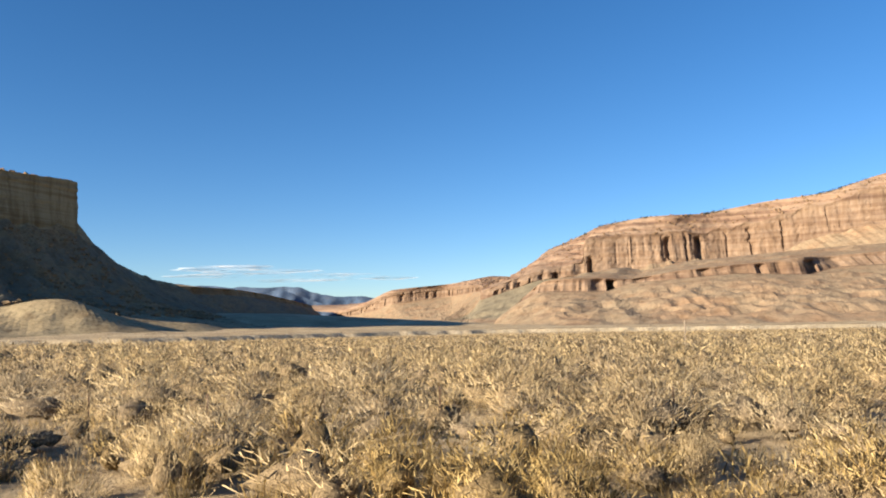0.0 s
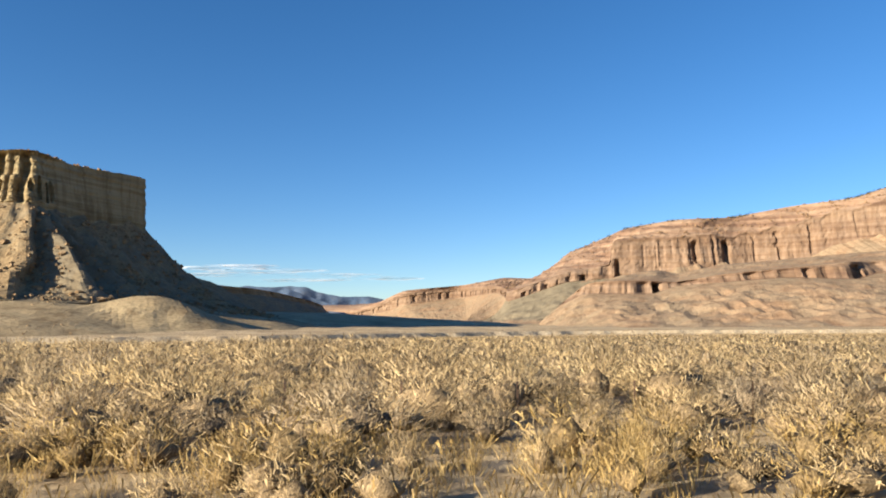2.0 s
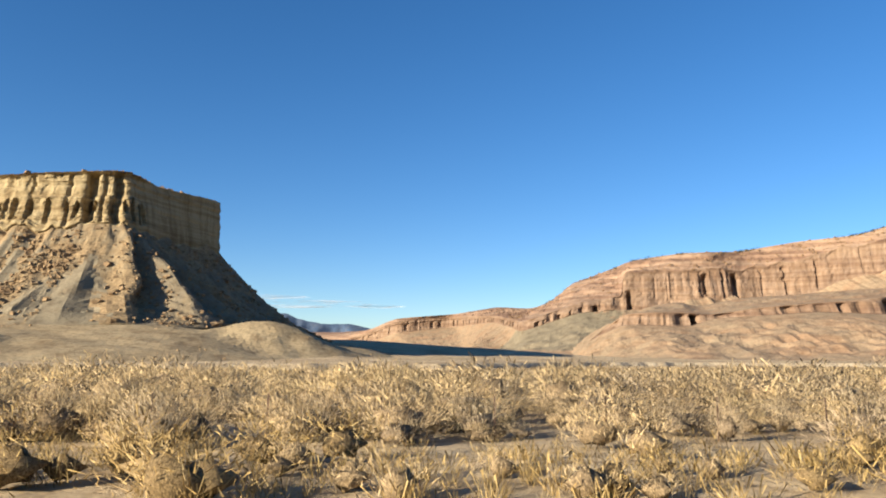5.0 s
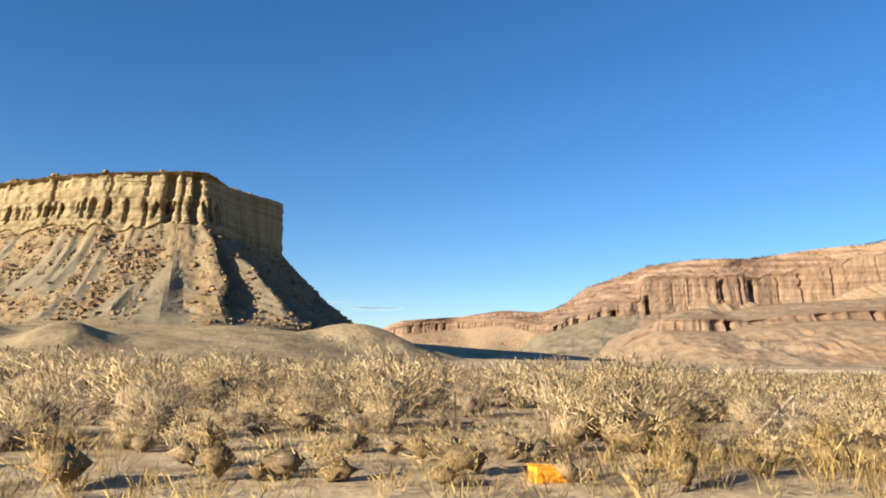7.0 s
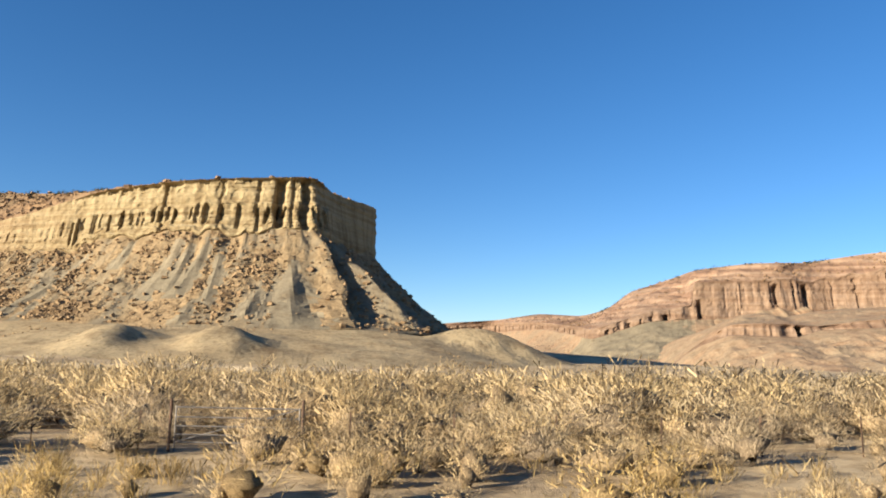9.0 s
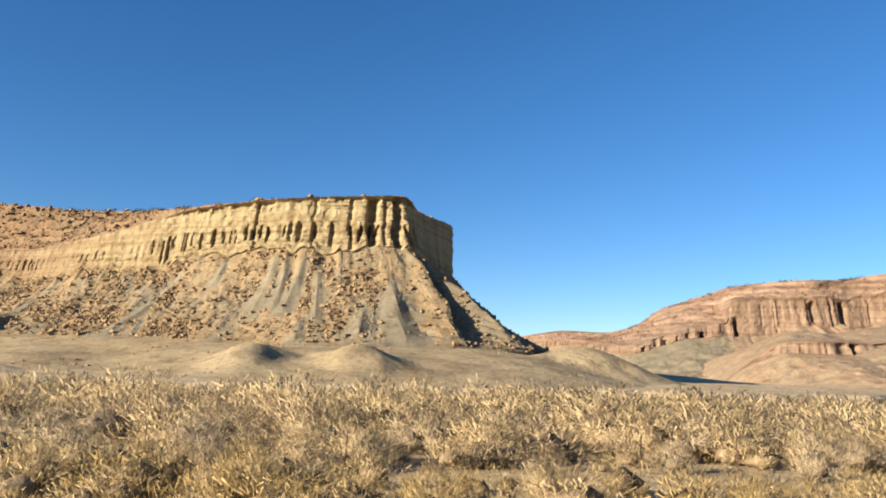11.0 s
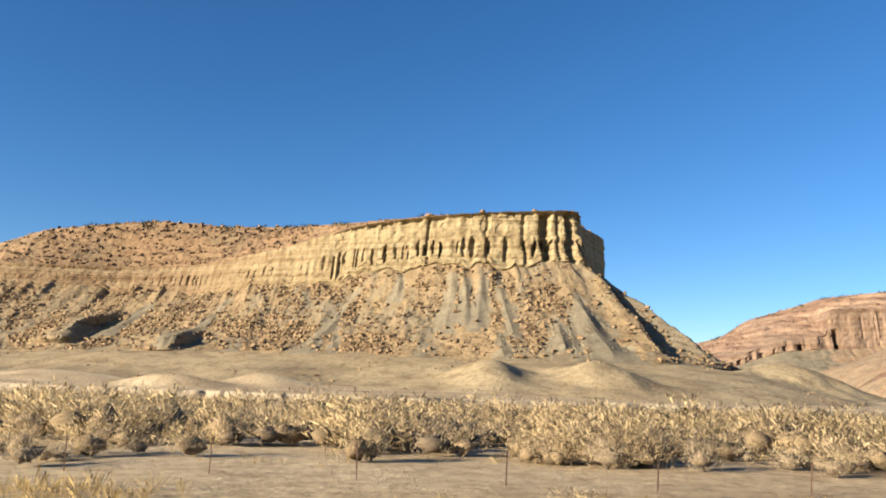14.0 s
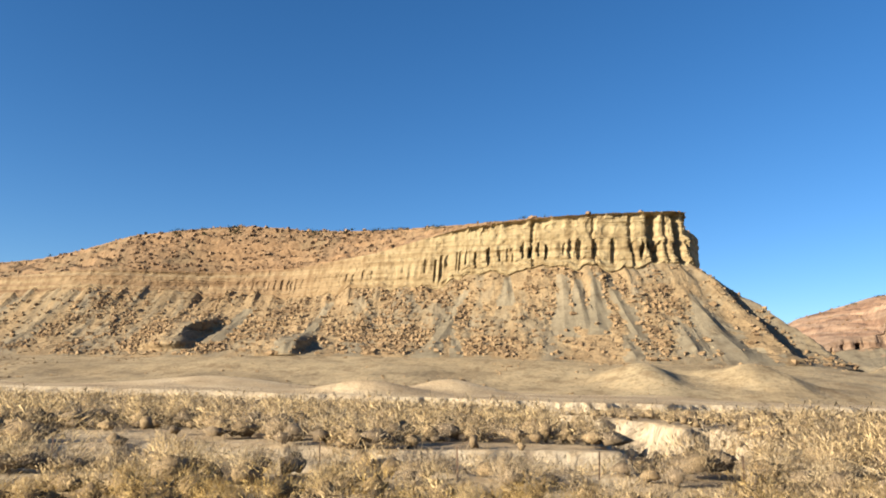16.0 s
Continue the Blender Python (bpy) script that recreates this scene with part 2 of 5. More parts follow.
def talus_material():
    """Grey shale with tan rubble drawn out down the slope, and specks of stone and scrub."""
    m, nt, bsdf = material("talus")
    streak = noise_of(nt, (0.040, 0.011, 0.008), 5, 0.6, 0.5)
    drift = ramp_of(nt, streak, [(0.38, (0.22, 0.18, 0.125)), (0.47, (0.25, 0.195, 0.125)), (0.53, (0.29, 0.21, 0.122)), (0.68, (0.325, 0.23, 0.132))])
    spot = ramp_of(nt, noise_of(nt, (0.55, 0.55, 0.55), 5, 0.75), [(0.36, (0.50, 0.46, 0.42)), (0.48, (1, 1, 1)), (0.68, (1.18, 1.14, 1.05))])
    patch = ramp_of(nt, streak, [(0.42, (0.15, 0.15, 0.15)), (0.56, (1, 1, 1))])
    col = mix_of(nt, patch, drift, mix_of(nt, 1.0, drift, spot, "MULTIPLY"))
    clump = ramp_of(nt, noise_of(nt, (0.12, 0.10, 0.14), 5, 0.7), [(0.34, (0.66, 0.62, 0.58)), (0.52, (1, 1, 1)), (0.70, (1.12, 1.1, 1.05))])
    col = mix_of(nt, 0.8, col, mix_of(nt, 1.0, col, clump, "MULTIPLY"))
    nt.links.new(tone_of(nt, col), bsdf.inputs["Base Color"])
    bump_of(nt, bsdf, noise_of(nt, (0.45, 0.45, 0.45), 6, 0.7), 1.0, 0.7)
    return m


def butte_material():
    """Buff sandstone: thin beds, cream at the base, rust towards the broken western end, dark varnish in upright streaks."""
    m, nt, bsdf = material("butte_sandstone")
    beds = ramp_of(nt, noise_of(nt, (0.006, 0.006, 0.22), 4, 0.7), [(0.30, (0.235, 0.165, 0.085)), (0.44, (0.335, 0.25, 0.135)), (0.58, (0.425, 0.338, 0.195)), (0.75, (0.36, 0.27, 0.148))])
    split = nt.nodes.new("ShaderNodeSeparateXYZ")
    nt.links.new(place_of(nt), split.inputs[0])
    west = nt.nodes.new("ShaderNodeMapRange")
    west.inputs["From Min"].default_value, west.inputs["From Max"].default_value = -480.0, -640.0
    nt.links.new(split.outputs["X"], west.inputs["Value"])
    rust = ramp_of(nt, noise_of(nt, (0.006, 0.006, 0.25), 4, 0.7), [(0.34, (0.197, 0.125, 0.0696)), (0.5, (0.267, 0.18, 0.104)), (0.66, (0.325, 0.244, 0.145))])
    col = mix_of(nt, west.outputs["Result"], beds, rust)
    stain = ramp_of(nt, noise_of(nt, (0.22, 0.22, 0.018), 5, 0.6), [(0.36, (0.55, 0.48, 0.42)), (0.56, (1, 1, 1))])
    col = mix_of(nt, 0.7, col, mix_of(nt, 1.0, col, stain, "MULTIPLY"))
    nt.links.new(tone_of(nt, col), bsdf.inputs["Base Color"])
    bump_of(nt, bsdf, noise_of(nt, (0.4, 0.4, 1.1), 6, 0.7), 1.4, 0.8)
    return m


def shaded_core_material(name, dark, mid, pale):
    """The heart of a bush: packed twigs in upright streaks, the shade in their gaps painted dark."""
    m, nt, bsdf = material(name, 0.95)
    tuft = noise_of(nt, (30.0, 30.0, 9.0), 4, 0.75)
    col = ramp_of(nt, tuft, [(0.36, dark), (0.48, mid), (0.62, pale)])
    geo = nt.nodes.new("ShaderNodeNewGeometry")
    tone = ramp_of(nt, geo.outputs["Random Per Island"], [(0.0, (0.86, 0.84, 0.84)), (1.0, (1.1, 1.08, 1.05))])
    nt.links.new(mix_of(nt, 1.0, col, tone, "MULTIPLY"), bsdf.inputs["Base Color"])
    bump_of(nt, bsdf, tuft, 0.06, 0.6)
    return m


SOIL = soil_material()
BUFF_ROCK = butte_material()
CANYON_ROCK = rock_material("canyon_sandstone", (0.348, 0.267, 0.157), (0.302, 0.22, 0.122), (0.232, 0.157, 0.087), streak=0.35)
RED_ROCK = rock_material("red_sandstone", (0.305, 0.218, 0.158), (0.255, 0.172, 0.12), (0.175, 0.11, 0.078), 0.11, 0.6)
TALUS = talus_material()
CLAY = slope_material("tan_clay", (0.315, 0.238, 0.142), (0.37, 0.285, 0.173), (0.41, 0.322, 0.198), (0.60, 0.56, 0.50))
RUBBLE = slope_material("rust_rubble", (0.195, 0.14, 0.086), (0.25, 0.165, 0.097), (0.275, 0.175, 0.10), (0.5, 0.45, 0.40))
RED_SLOPE = slope_material("red_slope", (0.285, 0.215, 0.145), (0.315, 0.225, 0.147), (0.32, 0.207, 0.128), (0.74, 0.69, 0.65))
RED_LEDGE = rock_material("red_ledges", (0.33, 0.235, 0.17), (0.262, 0.165, 0.115), (0.16, 0.098, 0.07), 0.13, 0.2)
SHALE = slope_material("grey_shale", (0.205, 0.172, 0.12), (0.235, 0.196, 0.136), (0.265, 0.216, 0.146), (0.8, 0.78, 0.75))
BRUSH = brush_material("dry_brush", (0.45, 0.335, 0.182), (0.56, 0.428, 0.24), (0.66, 0.52, 0.31))
SAGE = brush_material("sage_brush", (0.39, 0.305, 0.195), (0.49, 0.392, 0.255), (0.58, 0.474, 0.322))
GRASS = brush_material("dry_grass", (0.38, 0.26, 0.10), (0.48, 0.345, 0.145), (0.58, 0.44, 0.21))

# crown cores, coloured darker than their twigs to stand for inner shade
STRAW_MASS = shaded_core_material("straw_mass", (0.08, 0.057, 0.033), (0.19, 0.14, 0.082), (0.32, 0.242, 0.143))
SAGE_MASS = shaded_core_material("sage_mass", (0.065, 0.049, 0.032), (0.155, 0.118, 0.077), (0.265, 0.207, 0.137))
GOLD_MASS = shaded_core_material("gold_mass", (0.07, 0.048, 0.024), (0.16, 0.113, 0.056), (0.28, 0.205, 0.105))
TWIG = brush_material("dark_twig", (0.0396, 0.0297, 0.0198), (0.0726, 0.0561, 0.0396), (0.112, 0.0891, 0.0627))
JUNIPER = brush_material("juniper", (0.02, 0.026, 0.012), (0.045, 0.05, 0.025), (0.08, 0.085, 0.045))
BOULDER = rock_material("boulder_rock", (0.34, 0.243, 0.145), (0.275, 0.188, 0.108), (0.17, 0.108, 0.063), 0.4, 0.0)
RUST_BOULDER = rock_material("rust_boulder_rock", (0.30, 0.20, 0.122), (0.235, 0.15, 0.089), (0.14, 0.086, 0.052), 0.4, 0.0)

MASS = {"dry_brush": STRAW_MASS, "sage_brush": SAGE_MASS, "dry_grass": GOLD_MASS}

# ---- the ground: one sheet to the horizon ----
def spread(knots):
    """Grid lines from (start, end, pitch) stretches."""
    out = [np.arange(a, b, p) for a, b, p in knots]
    return np.concatenate(out + [[knots[-1][1]]])


gx = spread([(-4900, -1500, 200), (-1500, -620, 20), (-620, -520, 2.5), (-520, -485, 0.9), (-485, -425, 0.5), (-425, -400, 0.9), (-400, 40, 2.4), (40, 200, 3), (200, 700, 10), (700, 2000, 100), (2000, 4900, 250)])
gy = spread([(-4900, -400, 250), (-400, -30, 30), (-30, 3, 3), (3, 18, 1.0), (18, 54, 0.55), (54, 120, 2.0), (120, 330, 2.2), (330, 500, 1.8), (500, 900, 8), (900, 2600, 50), (2600, 4900, 200)])
GX, GY = np.meshgrid(gx, gy)
ground = new("ground", mesh_from("ground", np.stack([GX, GY, ground_height(GX, GY)], -1).reshape(-1, 3), sheet_faces(len(gy), len(gx)), SOIL, True))
tagged(ground, "pale dry desert soil with a cut wash bank", "ground", kind="structure")


# ---- cliffs ----
def swept(name, stations, rows, pitch, shape, materials, rows_material, key, smooth=False, settle=lambda v: v):
    """A landform from stations along its rim. Each station lists its profile from the back of the top to the foot; rows tells how many
    rows lie between two profile places, shape(x, y, z, along, part, frac) how far to push it out and up."""
    p = glide(stations, spans(stations, key, pitch))
    along = np.concatenate([[0], np.cumsum(np.linalg.norm(np.diff(p[:, key], axis=0), axis=-1))])
    lines, part, frac = [], [], []
    for j, n in enumerate(rows):
        for k in range(n):
            q = k / n
            lines.append(p[:, j] * (1 - q) + p[:, j + 1] * q)
            part.append(j), frac.append(q)
    lines.append(p[:, -1]), part.append(len(rows) - 1), frac.append(1.0)
    v = np.stack(lines)
    out = outward(p[:, key - 1], p[:, key + 1])
    part, frac = np.array(part)[:, None] + 0 * along[None], np.array(frac)[:, None] + 0 * along[None]
    push, lift = shape(v[..., 0], v[..., 1], v[..., 2], along[None] + 0 * frac, part, frac)
    v[..., :2] += out[None] * push[..., None]
    v[..., 2] += lift
    v = settle(v)
    me = mesh_from(name, v.reshape(-1, 3), sheet_faces(len(v), len(along))[:, ::-1], materials, smooth)
    index = np.array([rows_material[int(q)] for q in part[:-1, 0]], np.int32)
    me.polygons.foreach_set("material_index", np.repeat(index, len(along) - 1))
    return me, v


def clefts(x, places):
    """Upright clefts in a cliff: rows of x, half-width, depth."""
    total = 0.0
    for c, w, d in places:
        total = total + d * np.exp(-(((x - c) / w) ** 4))
    return total


BUTTE_CLEFTS = [(-352, 3.2, 9), (-334, 3.0, 8), (-343, 1.3, 2.5), (-366, 1.4, 2.5), (-325, 1.6, 2), (-390, 1.2, 2.5), (-431, 1.2, 3)]
SPURS = [(-664, 60, 27), (-580, 48, 30), (-520, 30, 4)]
# fans of bare shale on the talus: x at the top and at the foot, share of the slope from and to, half-width at the top and at the foot, rise
FANS = [(-413, -416, 0.03, 0.74, 3, 8, 2.5), (-404, -404, 0.10, 0.66, 2, 6, 2.0), (-394, -398, 0.03, 0.72, 3, 7, 2.5), (-384, -376, 0.08, 0.78, 3, 6, 2.5), (-384, -384, 0.70, 0.97, 1, 9, 4.0),
        (-351, -351, 0.52, 0.90, 1, 9, 6.0), (-337, -325, 0.26, 0.98, 2, 17, 7.0), (-477, -497, 0.20, 1.0, 2.5, 7, 2.5), (-483, -477, 0.66, 1.0, 1.5, 5, 2.0), (-447, -452, 0.05, 0.4, 2, 5, 1.5),
        (-574, -584, 0.3, 0.95, 3, 8, 2.5), (-640, -650, 0.2, 0.8, 3, 8, 2.5)]


def fan_cover(x, q):
    """From 0 outside to 1 on the crest of a shale fan."""
    total = 0.0 * (x + q)
    for x0, x1, q0, q1, w0, w1, _ in FANS:
        u = np.clip((q - q0) / (q1 - q0), 0, 1)
        mid, wide = x0 + (x1 - x0) * u, w0 + (w1 - w0) * u
        edge = np.abs(x - mid + 2.0 * rough(x / 9.0, q * 5.0, x0, 2)) / (wide * (1 + 0.5 * rough(x / 5.0, q * 9.0, x0, 3)))
        total = np.maximum(total, (1 - edge).clip(0, 1) * (q > q0) * (q < q1))
    return total


def flute_row(s, q, pitch, seed, top, foot, depth, chance):
    """A row of uneven arched hollows along a cliff face."""
    total = 0.0 * (s + q)
    cell = np.floor(s / pitch).astype(np.int64)
    for shift in (-1, 0, 1):
        c = cell + shift
        a, b, d, e, g = (0.5 + 0.5 * lattice(c, np.full_like(c, seed), np.full_like(c, m)) for m in (1, 2, 3, 4, 5))
        t0, t1 = top + 0.12 * (a - 0.5), foot + 0.22 * (b - 0.6)
        width = pitch * (0.17 + 0.2 * d) * np.clip((q - t0) / 0.10, 0, 1) ** 0.5 * (0.55 + 0.45 * np.clip((t1 - q) / 0.2, 0, 1))
        off = np.abs(s - (c + 0.2 + 0.6 * e) * pitch - 0.8 * grain(q * 6.0, c * 0.37, 3.0)) / np.maximum(width, 0.01)
        total = np.maximum(total, depth * (0.5 + 0.5 * g) * (g > 1 - chance) * (1 - step(0.55, 1.05, off)) * (q > t0) * (1 - step(t1 - 0.08, t1, q)))
    return total


def butte_shape(x, y, z, s, part, q):
    cliff, talus, upper, apron = part == 2, part == 3, part == 1, part == 4
    front, east = 0.65 * step(-800, -680, x) + 0.35 * step(-640, -540, x), step(-520, -470, x)
    # the upper half is bedded and stands back; the lower half is fluted with arched hollows over a smooth foot
    hollow = flute_row(s + 4.0 * grain(s / 17.0, 5.0), q, 6.0, 3, 0.46, 0.84, 6.4, 0.85) + flute_row(s, q, 15.0, 9, 0.12, 0.34, 1.3, 0.6)
    hollow = hollow * (0.3 + 0.7 * step(-540, -450, x)) * (0.35 + 0.65 * step(-0.35, 0.25, rough(s / 24.0, 2.0, 15.0, 2)))
    # the shaded eastern face is plain
    plain = 1 - step(500, 516, y) * (x > -420)
    hollow = hollow * plain
    mass = rough(s / 26.0, z / 160.0, 0.0, 3) * np.where(y > 505, 1.0, 2.0)
    mass = mass * (0.45 + 0.55 * step(0.32, 0.5, q))
    beds = 1.5 * grain(z / 2.6, s / 260.0, 4.0) + 0.6 * grain(z / 1.1, s / 90.0, 14.0) + 0.7 * rough(s / 3.5, z / 3.5, 1.0, 3)
    beds = beds * (0.4 + 0.6 * plain)
    wide = x + 1.4 * grain(z / 7.0, x / 30.0, 2.0)
    push = np.where(cliff, mass * np.sin(np.pi * np.clip(q, 0.0, 1)) ** 0.5 + beds - plain * east * (2.4 * (1 - step(0.40, 0.44, q)) * step(0.0, 0.03, q) + 1.0 * (1 - step(0.20, 0.23, q)) * step(0.0, 0.03, q) - 1.6 * step(0.86, 0.90, q))
                    - hollow * front - clefts(wide, BUTTE_CLEFTS) * (y < 540) * step(0.0, 0.06, q) * (1 - step(0.93, 1.0, q)), 0.0)
    # a rough cap: the top beds jut and drop out in blocks
    push = push + np.where(cliff, (1.5 * np.round(1.2 * grain(s / 3.2, 2.0, 31.0)) / 1.2) * (1 - step(0.05, 0.10, q)) * east * plain, 0.0)
    calm = np.where(x < -345, 0.5, 1.0)
    gully = (np.abs(rough(s / 30.0, z / 300.0, 7.0, 4)) * 10.0 - 3.4) * calm
    rill = np.abs(grain(s / 5.0, z / 90.0, 21.0)) * 1.6 * calm
    fine = rough(x / 5.0, y / 5.0, z / 5.0, 3) * 0.9
    bulge = np.sin(np.pi * np.clip(q, 0, 1)) ** 0.7
    spur = 0.0
    around = np.degrees(np.arctan2(y - 505, x + 332))
    for c, w, d in ((-40, 24, 18), (-66, 20, 14), (-16, 18, 13), (8, 14, 8)):
        u = around - c + 3 * grain(z / 14.0, c, 1.0)
        spur = spur + d * step(-w, 0, u) * (1 - step(0, 4.5, u)) * (x > -345)
    for c, w, d in SPURS:
        u = x - c + 4 * grain(z / 14.0, c, 1.0) + 2 * rough(x / 6.0, z / 6.0, c, 2)
        low = step(0.25, 0.45, q) * (1 - step(0.75, 0.9, q)) if c < -600 else step(0.55, 0.75, q)
        spur = spur + d * low * step(-w, 0, u) * (1 - step(0, 0.2 * w, u))
    fan = 0.0 * x
    for x0, x1, q0, q1, w0, w1, rise in FANS:
        t = np.clip((q - q0) / (q1 - q0), 0, 1)
        edge = np.abs(x - (x0 + (x1 - x0) * t)) / (w0 + (w1 - w0) * t)
        fan = np.maximum(fan, rise * (w0 + (w1 - w0) * t) / max(w0, w1) * (1 - edge).clip(0, 1) * np.clip(t * 5, 0, 1) * np.clip((1 - t) * 4, 0, 1))
    bare = fan_cover(x, q)
    push = push + np.where(talus, (-gully - rill + spur) * bulge + fan * 1.3 + 0.5 * fine * (bare < 0.02), 0.0)
    lift = np.where(talus, fine * bulge * np.where(bare > 0.02, 0.15, 1.0) - (5.0 + 6.0 * step(-340, -310, x)) * np.sin(np.pi * q) * (q > 0), 0.0)
    seam = 4.0 * rough(s / 12.0, 3.0, 5.0, 3)
    lift = lift + np.where(cliff, seam * step(0.6, 1.0, q), 0.0) + np.where(talus, seam * (1 - step(0.0, 0.3, q)), 0.0)
    # broken ledges step up the slope above the western cliff
    level = z + 3.0 * grain(x / 40.0, y / 40.0, 2.0) + 1.2 * rough(x / 9.0, y / 9.0, 4.0, 2)
    stair = (level / 8.0) % 1.0
    ledge = (step(0.62, 0.80, stair) - stair) * 9.5 * step(-430, -560, x) * step(-0.7, 0.1, rough(x / 26.0, z / 12.0, 5.0, 3))
    lift = lift + np.where(upper, (rough(x / 14.0, y / 14.0, 3.0, 4) * np.where(x > -500, 0.7, 2.0) + ledge) * np.sin(np.pi * q) ** 0.6 + 0.6 * fine, 0.0)
    lift = lift + np.where(apron, (rough(x / 42.0, y / 42.0, 6.0, 3) * 1.6 + 0.15 * fine) * np.sin(np.pi * np.clip(q * 0.9 + 0.1, 0, 1)) + domes(x, y) * step(0.0, 0.15, q), 0.0)
    lift = lift + np.where(part == 0, rough(x / 20.0, y / 20.0, 3.0, 3) * 0.6, 0.0)
    return push, lift


# back of the top, upper rim, cliff top, cliff base, talus foot, apron's end
BUTTE_WEST = [
    [(-1500, 1100, 150), (-1500, 800, 105), (-1500, 690, 70), (-1500, 682, 52), (-1500, 590, 14), (-1500, 400, -4)],
    [(-1000, 1000, 160), (-960, 740, 118), (-960, 640, 84), (-960, 632, 66), (-960, 530, 15), (-950, 380, -4)],
    [(-820, 980, 170), (-786, 655, 131), (-790, 600, 92), (-792, 590, 72), (-800, 500, 16), (-800, 330, -4)],
    [(-690, 980, 170), (-682, 640, 138), (-690, 604, 92), (-692, 594, 70), (-690, 470, 16), (-690, 320, -4)],
    [(-610, 960, 150), (-608, 632, 133), (-622, 586, 92), (-624, 578, 70), (-600, 432, 17), (-610, 300, -4)],
]
BUTTE_FRONT = [
    [(-540, 940, 140), (-542, 612, 131), (-548, 542, 98), (-550, 535, 69), (-540, 426, 18), (-540, 290, -4)],
    [(-465, 900, 130), (-470, 540, 121.5), (-475, 514, 113), (-477, 509, 74.5), (-470, 412, 18), (-465, 280, -4)],
    [(-440, 660, 124), (-404, 497, 118.5), (-405, 494, 118), (-407, 489, 79.5), (-395, 392, 16), (-392, 270, -4)],
    [(-430, 620, 124), (-352, 500, 121), (-350, 492, 120.5), (-352, 486, 80.5), (-335, 392, 17), (-330, 275, -4)],
    [(-420, 610, 124.5), (-334, 505, 122), (-330, 497, 121.5), (-326, 491, 83), (-272, 416, 17), (-240, 300, -4)],
]
BUTTE_END = [
    [(-410, 610, 122.5), (-326, 537, 120), (-321, 534, 119), (-315, 532, 82), (-222, 480, 13), (-150, 400, -4)],
    [(-410, 620, 124), (-302, 590, 121.5), (-295, 595, 121), (-294, 596, 81.5), (-208, 588, 13), (-120, 570, -4)],
    [(-420, 680, 118), (-334, 614, 121), (-330, 618, 120), (-322, 622, 82), (-226, 660, 12), (-130, 680, -2)],
    [(-460, 740, 106), (-352, 690, 110), (-346, 700, 104), (-338, 706, 84), (-232, 760, 14), (-140, 800, 0)],
    [(-480, 830, 84), (-370, 800, 84), (-364, 806, 80), (-356, 812, 70), (-258, 870, 16), (-150, 920, 2)],
]
BUTTE_REAR = [
    [(-520, 980, 68), (-374, 930, 67), (-368, 936, 65), (-360, 942, 60), (-270, 1010, 18), (-170, 1060, 4)],
    [(-560, 1100, 70), (-380, 1056, 64), (-374, 1062, 61), (-366, 1068, 52), (-280, 1110, 18), (-180, 1160, 4)],
    [(-700, 1250, 56), (-440, 1190, 48), (-430, 1196, 45), (-420, 1200, 40), (-330, 1250, 18), (-230, 1290, 5)],
]
BUTTE = BUTTE_WEST + BUTTE_FRONT + BUTTE_END + BUTTE_REAR
UPPER_ROWS = 34
me, BUTTE_V = swept("sandstone_butte", BUTTE, (6, UPPER_ROWS, 44, 44, 24), lambda m: 1.15 if m[0] > -830 and m[1] < 720 else 4.0, butte_shape, [BUFF_ROCK, TALUS, CLAY, RUBBLE, SHALE], (3, 3, 0, 1, 2), 3)
# the fans are of grey shale
first, last = 6 + UPPER_ROWS + 44, 6 + UPPER_ROWS + 88
mid = BUTTE_V[first:last, :-1]
slot = np.empty(len(me.polygons), np.int32)
me.polygons.foreach_get("material_index", slot)
slot = slot.reshape(len(BUTTE_V) - 1, -1)
slot[first:last][(fan_cover(mid[..., 0], (80 - mid[..., 2]) / 64.0) > 0.02) & (mid[..., 1] < 560)] = 4
me.polygons.foreach_set("material_index", slot.ravel())
butte = tagged(new("sandstone_butte", me), "flat-topped buff sandstone butte above grey and tan talus", "butte", kind="structure")


RED_CLEFTS = [(406, 5.0, 17), (466, 6, 18), (398, 2.5, 6), (440, 3, 6), (458, 2, 4), (261, 4.5, 22), (349, 2, 3), (335, 2, 2.5), (312, 2, 2.5), (198, 4.5, 20), (171, 3, 9), (152, 2, 6), (131, 3, 9), (104, 2, 7), (520, 3, 5), (560, 4, 7), (612, 4, 7), (90, 4, 12)]


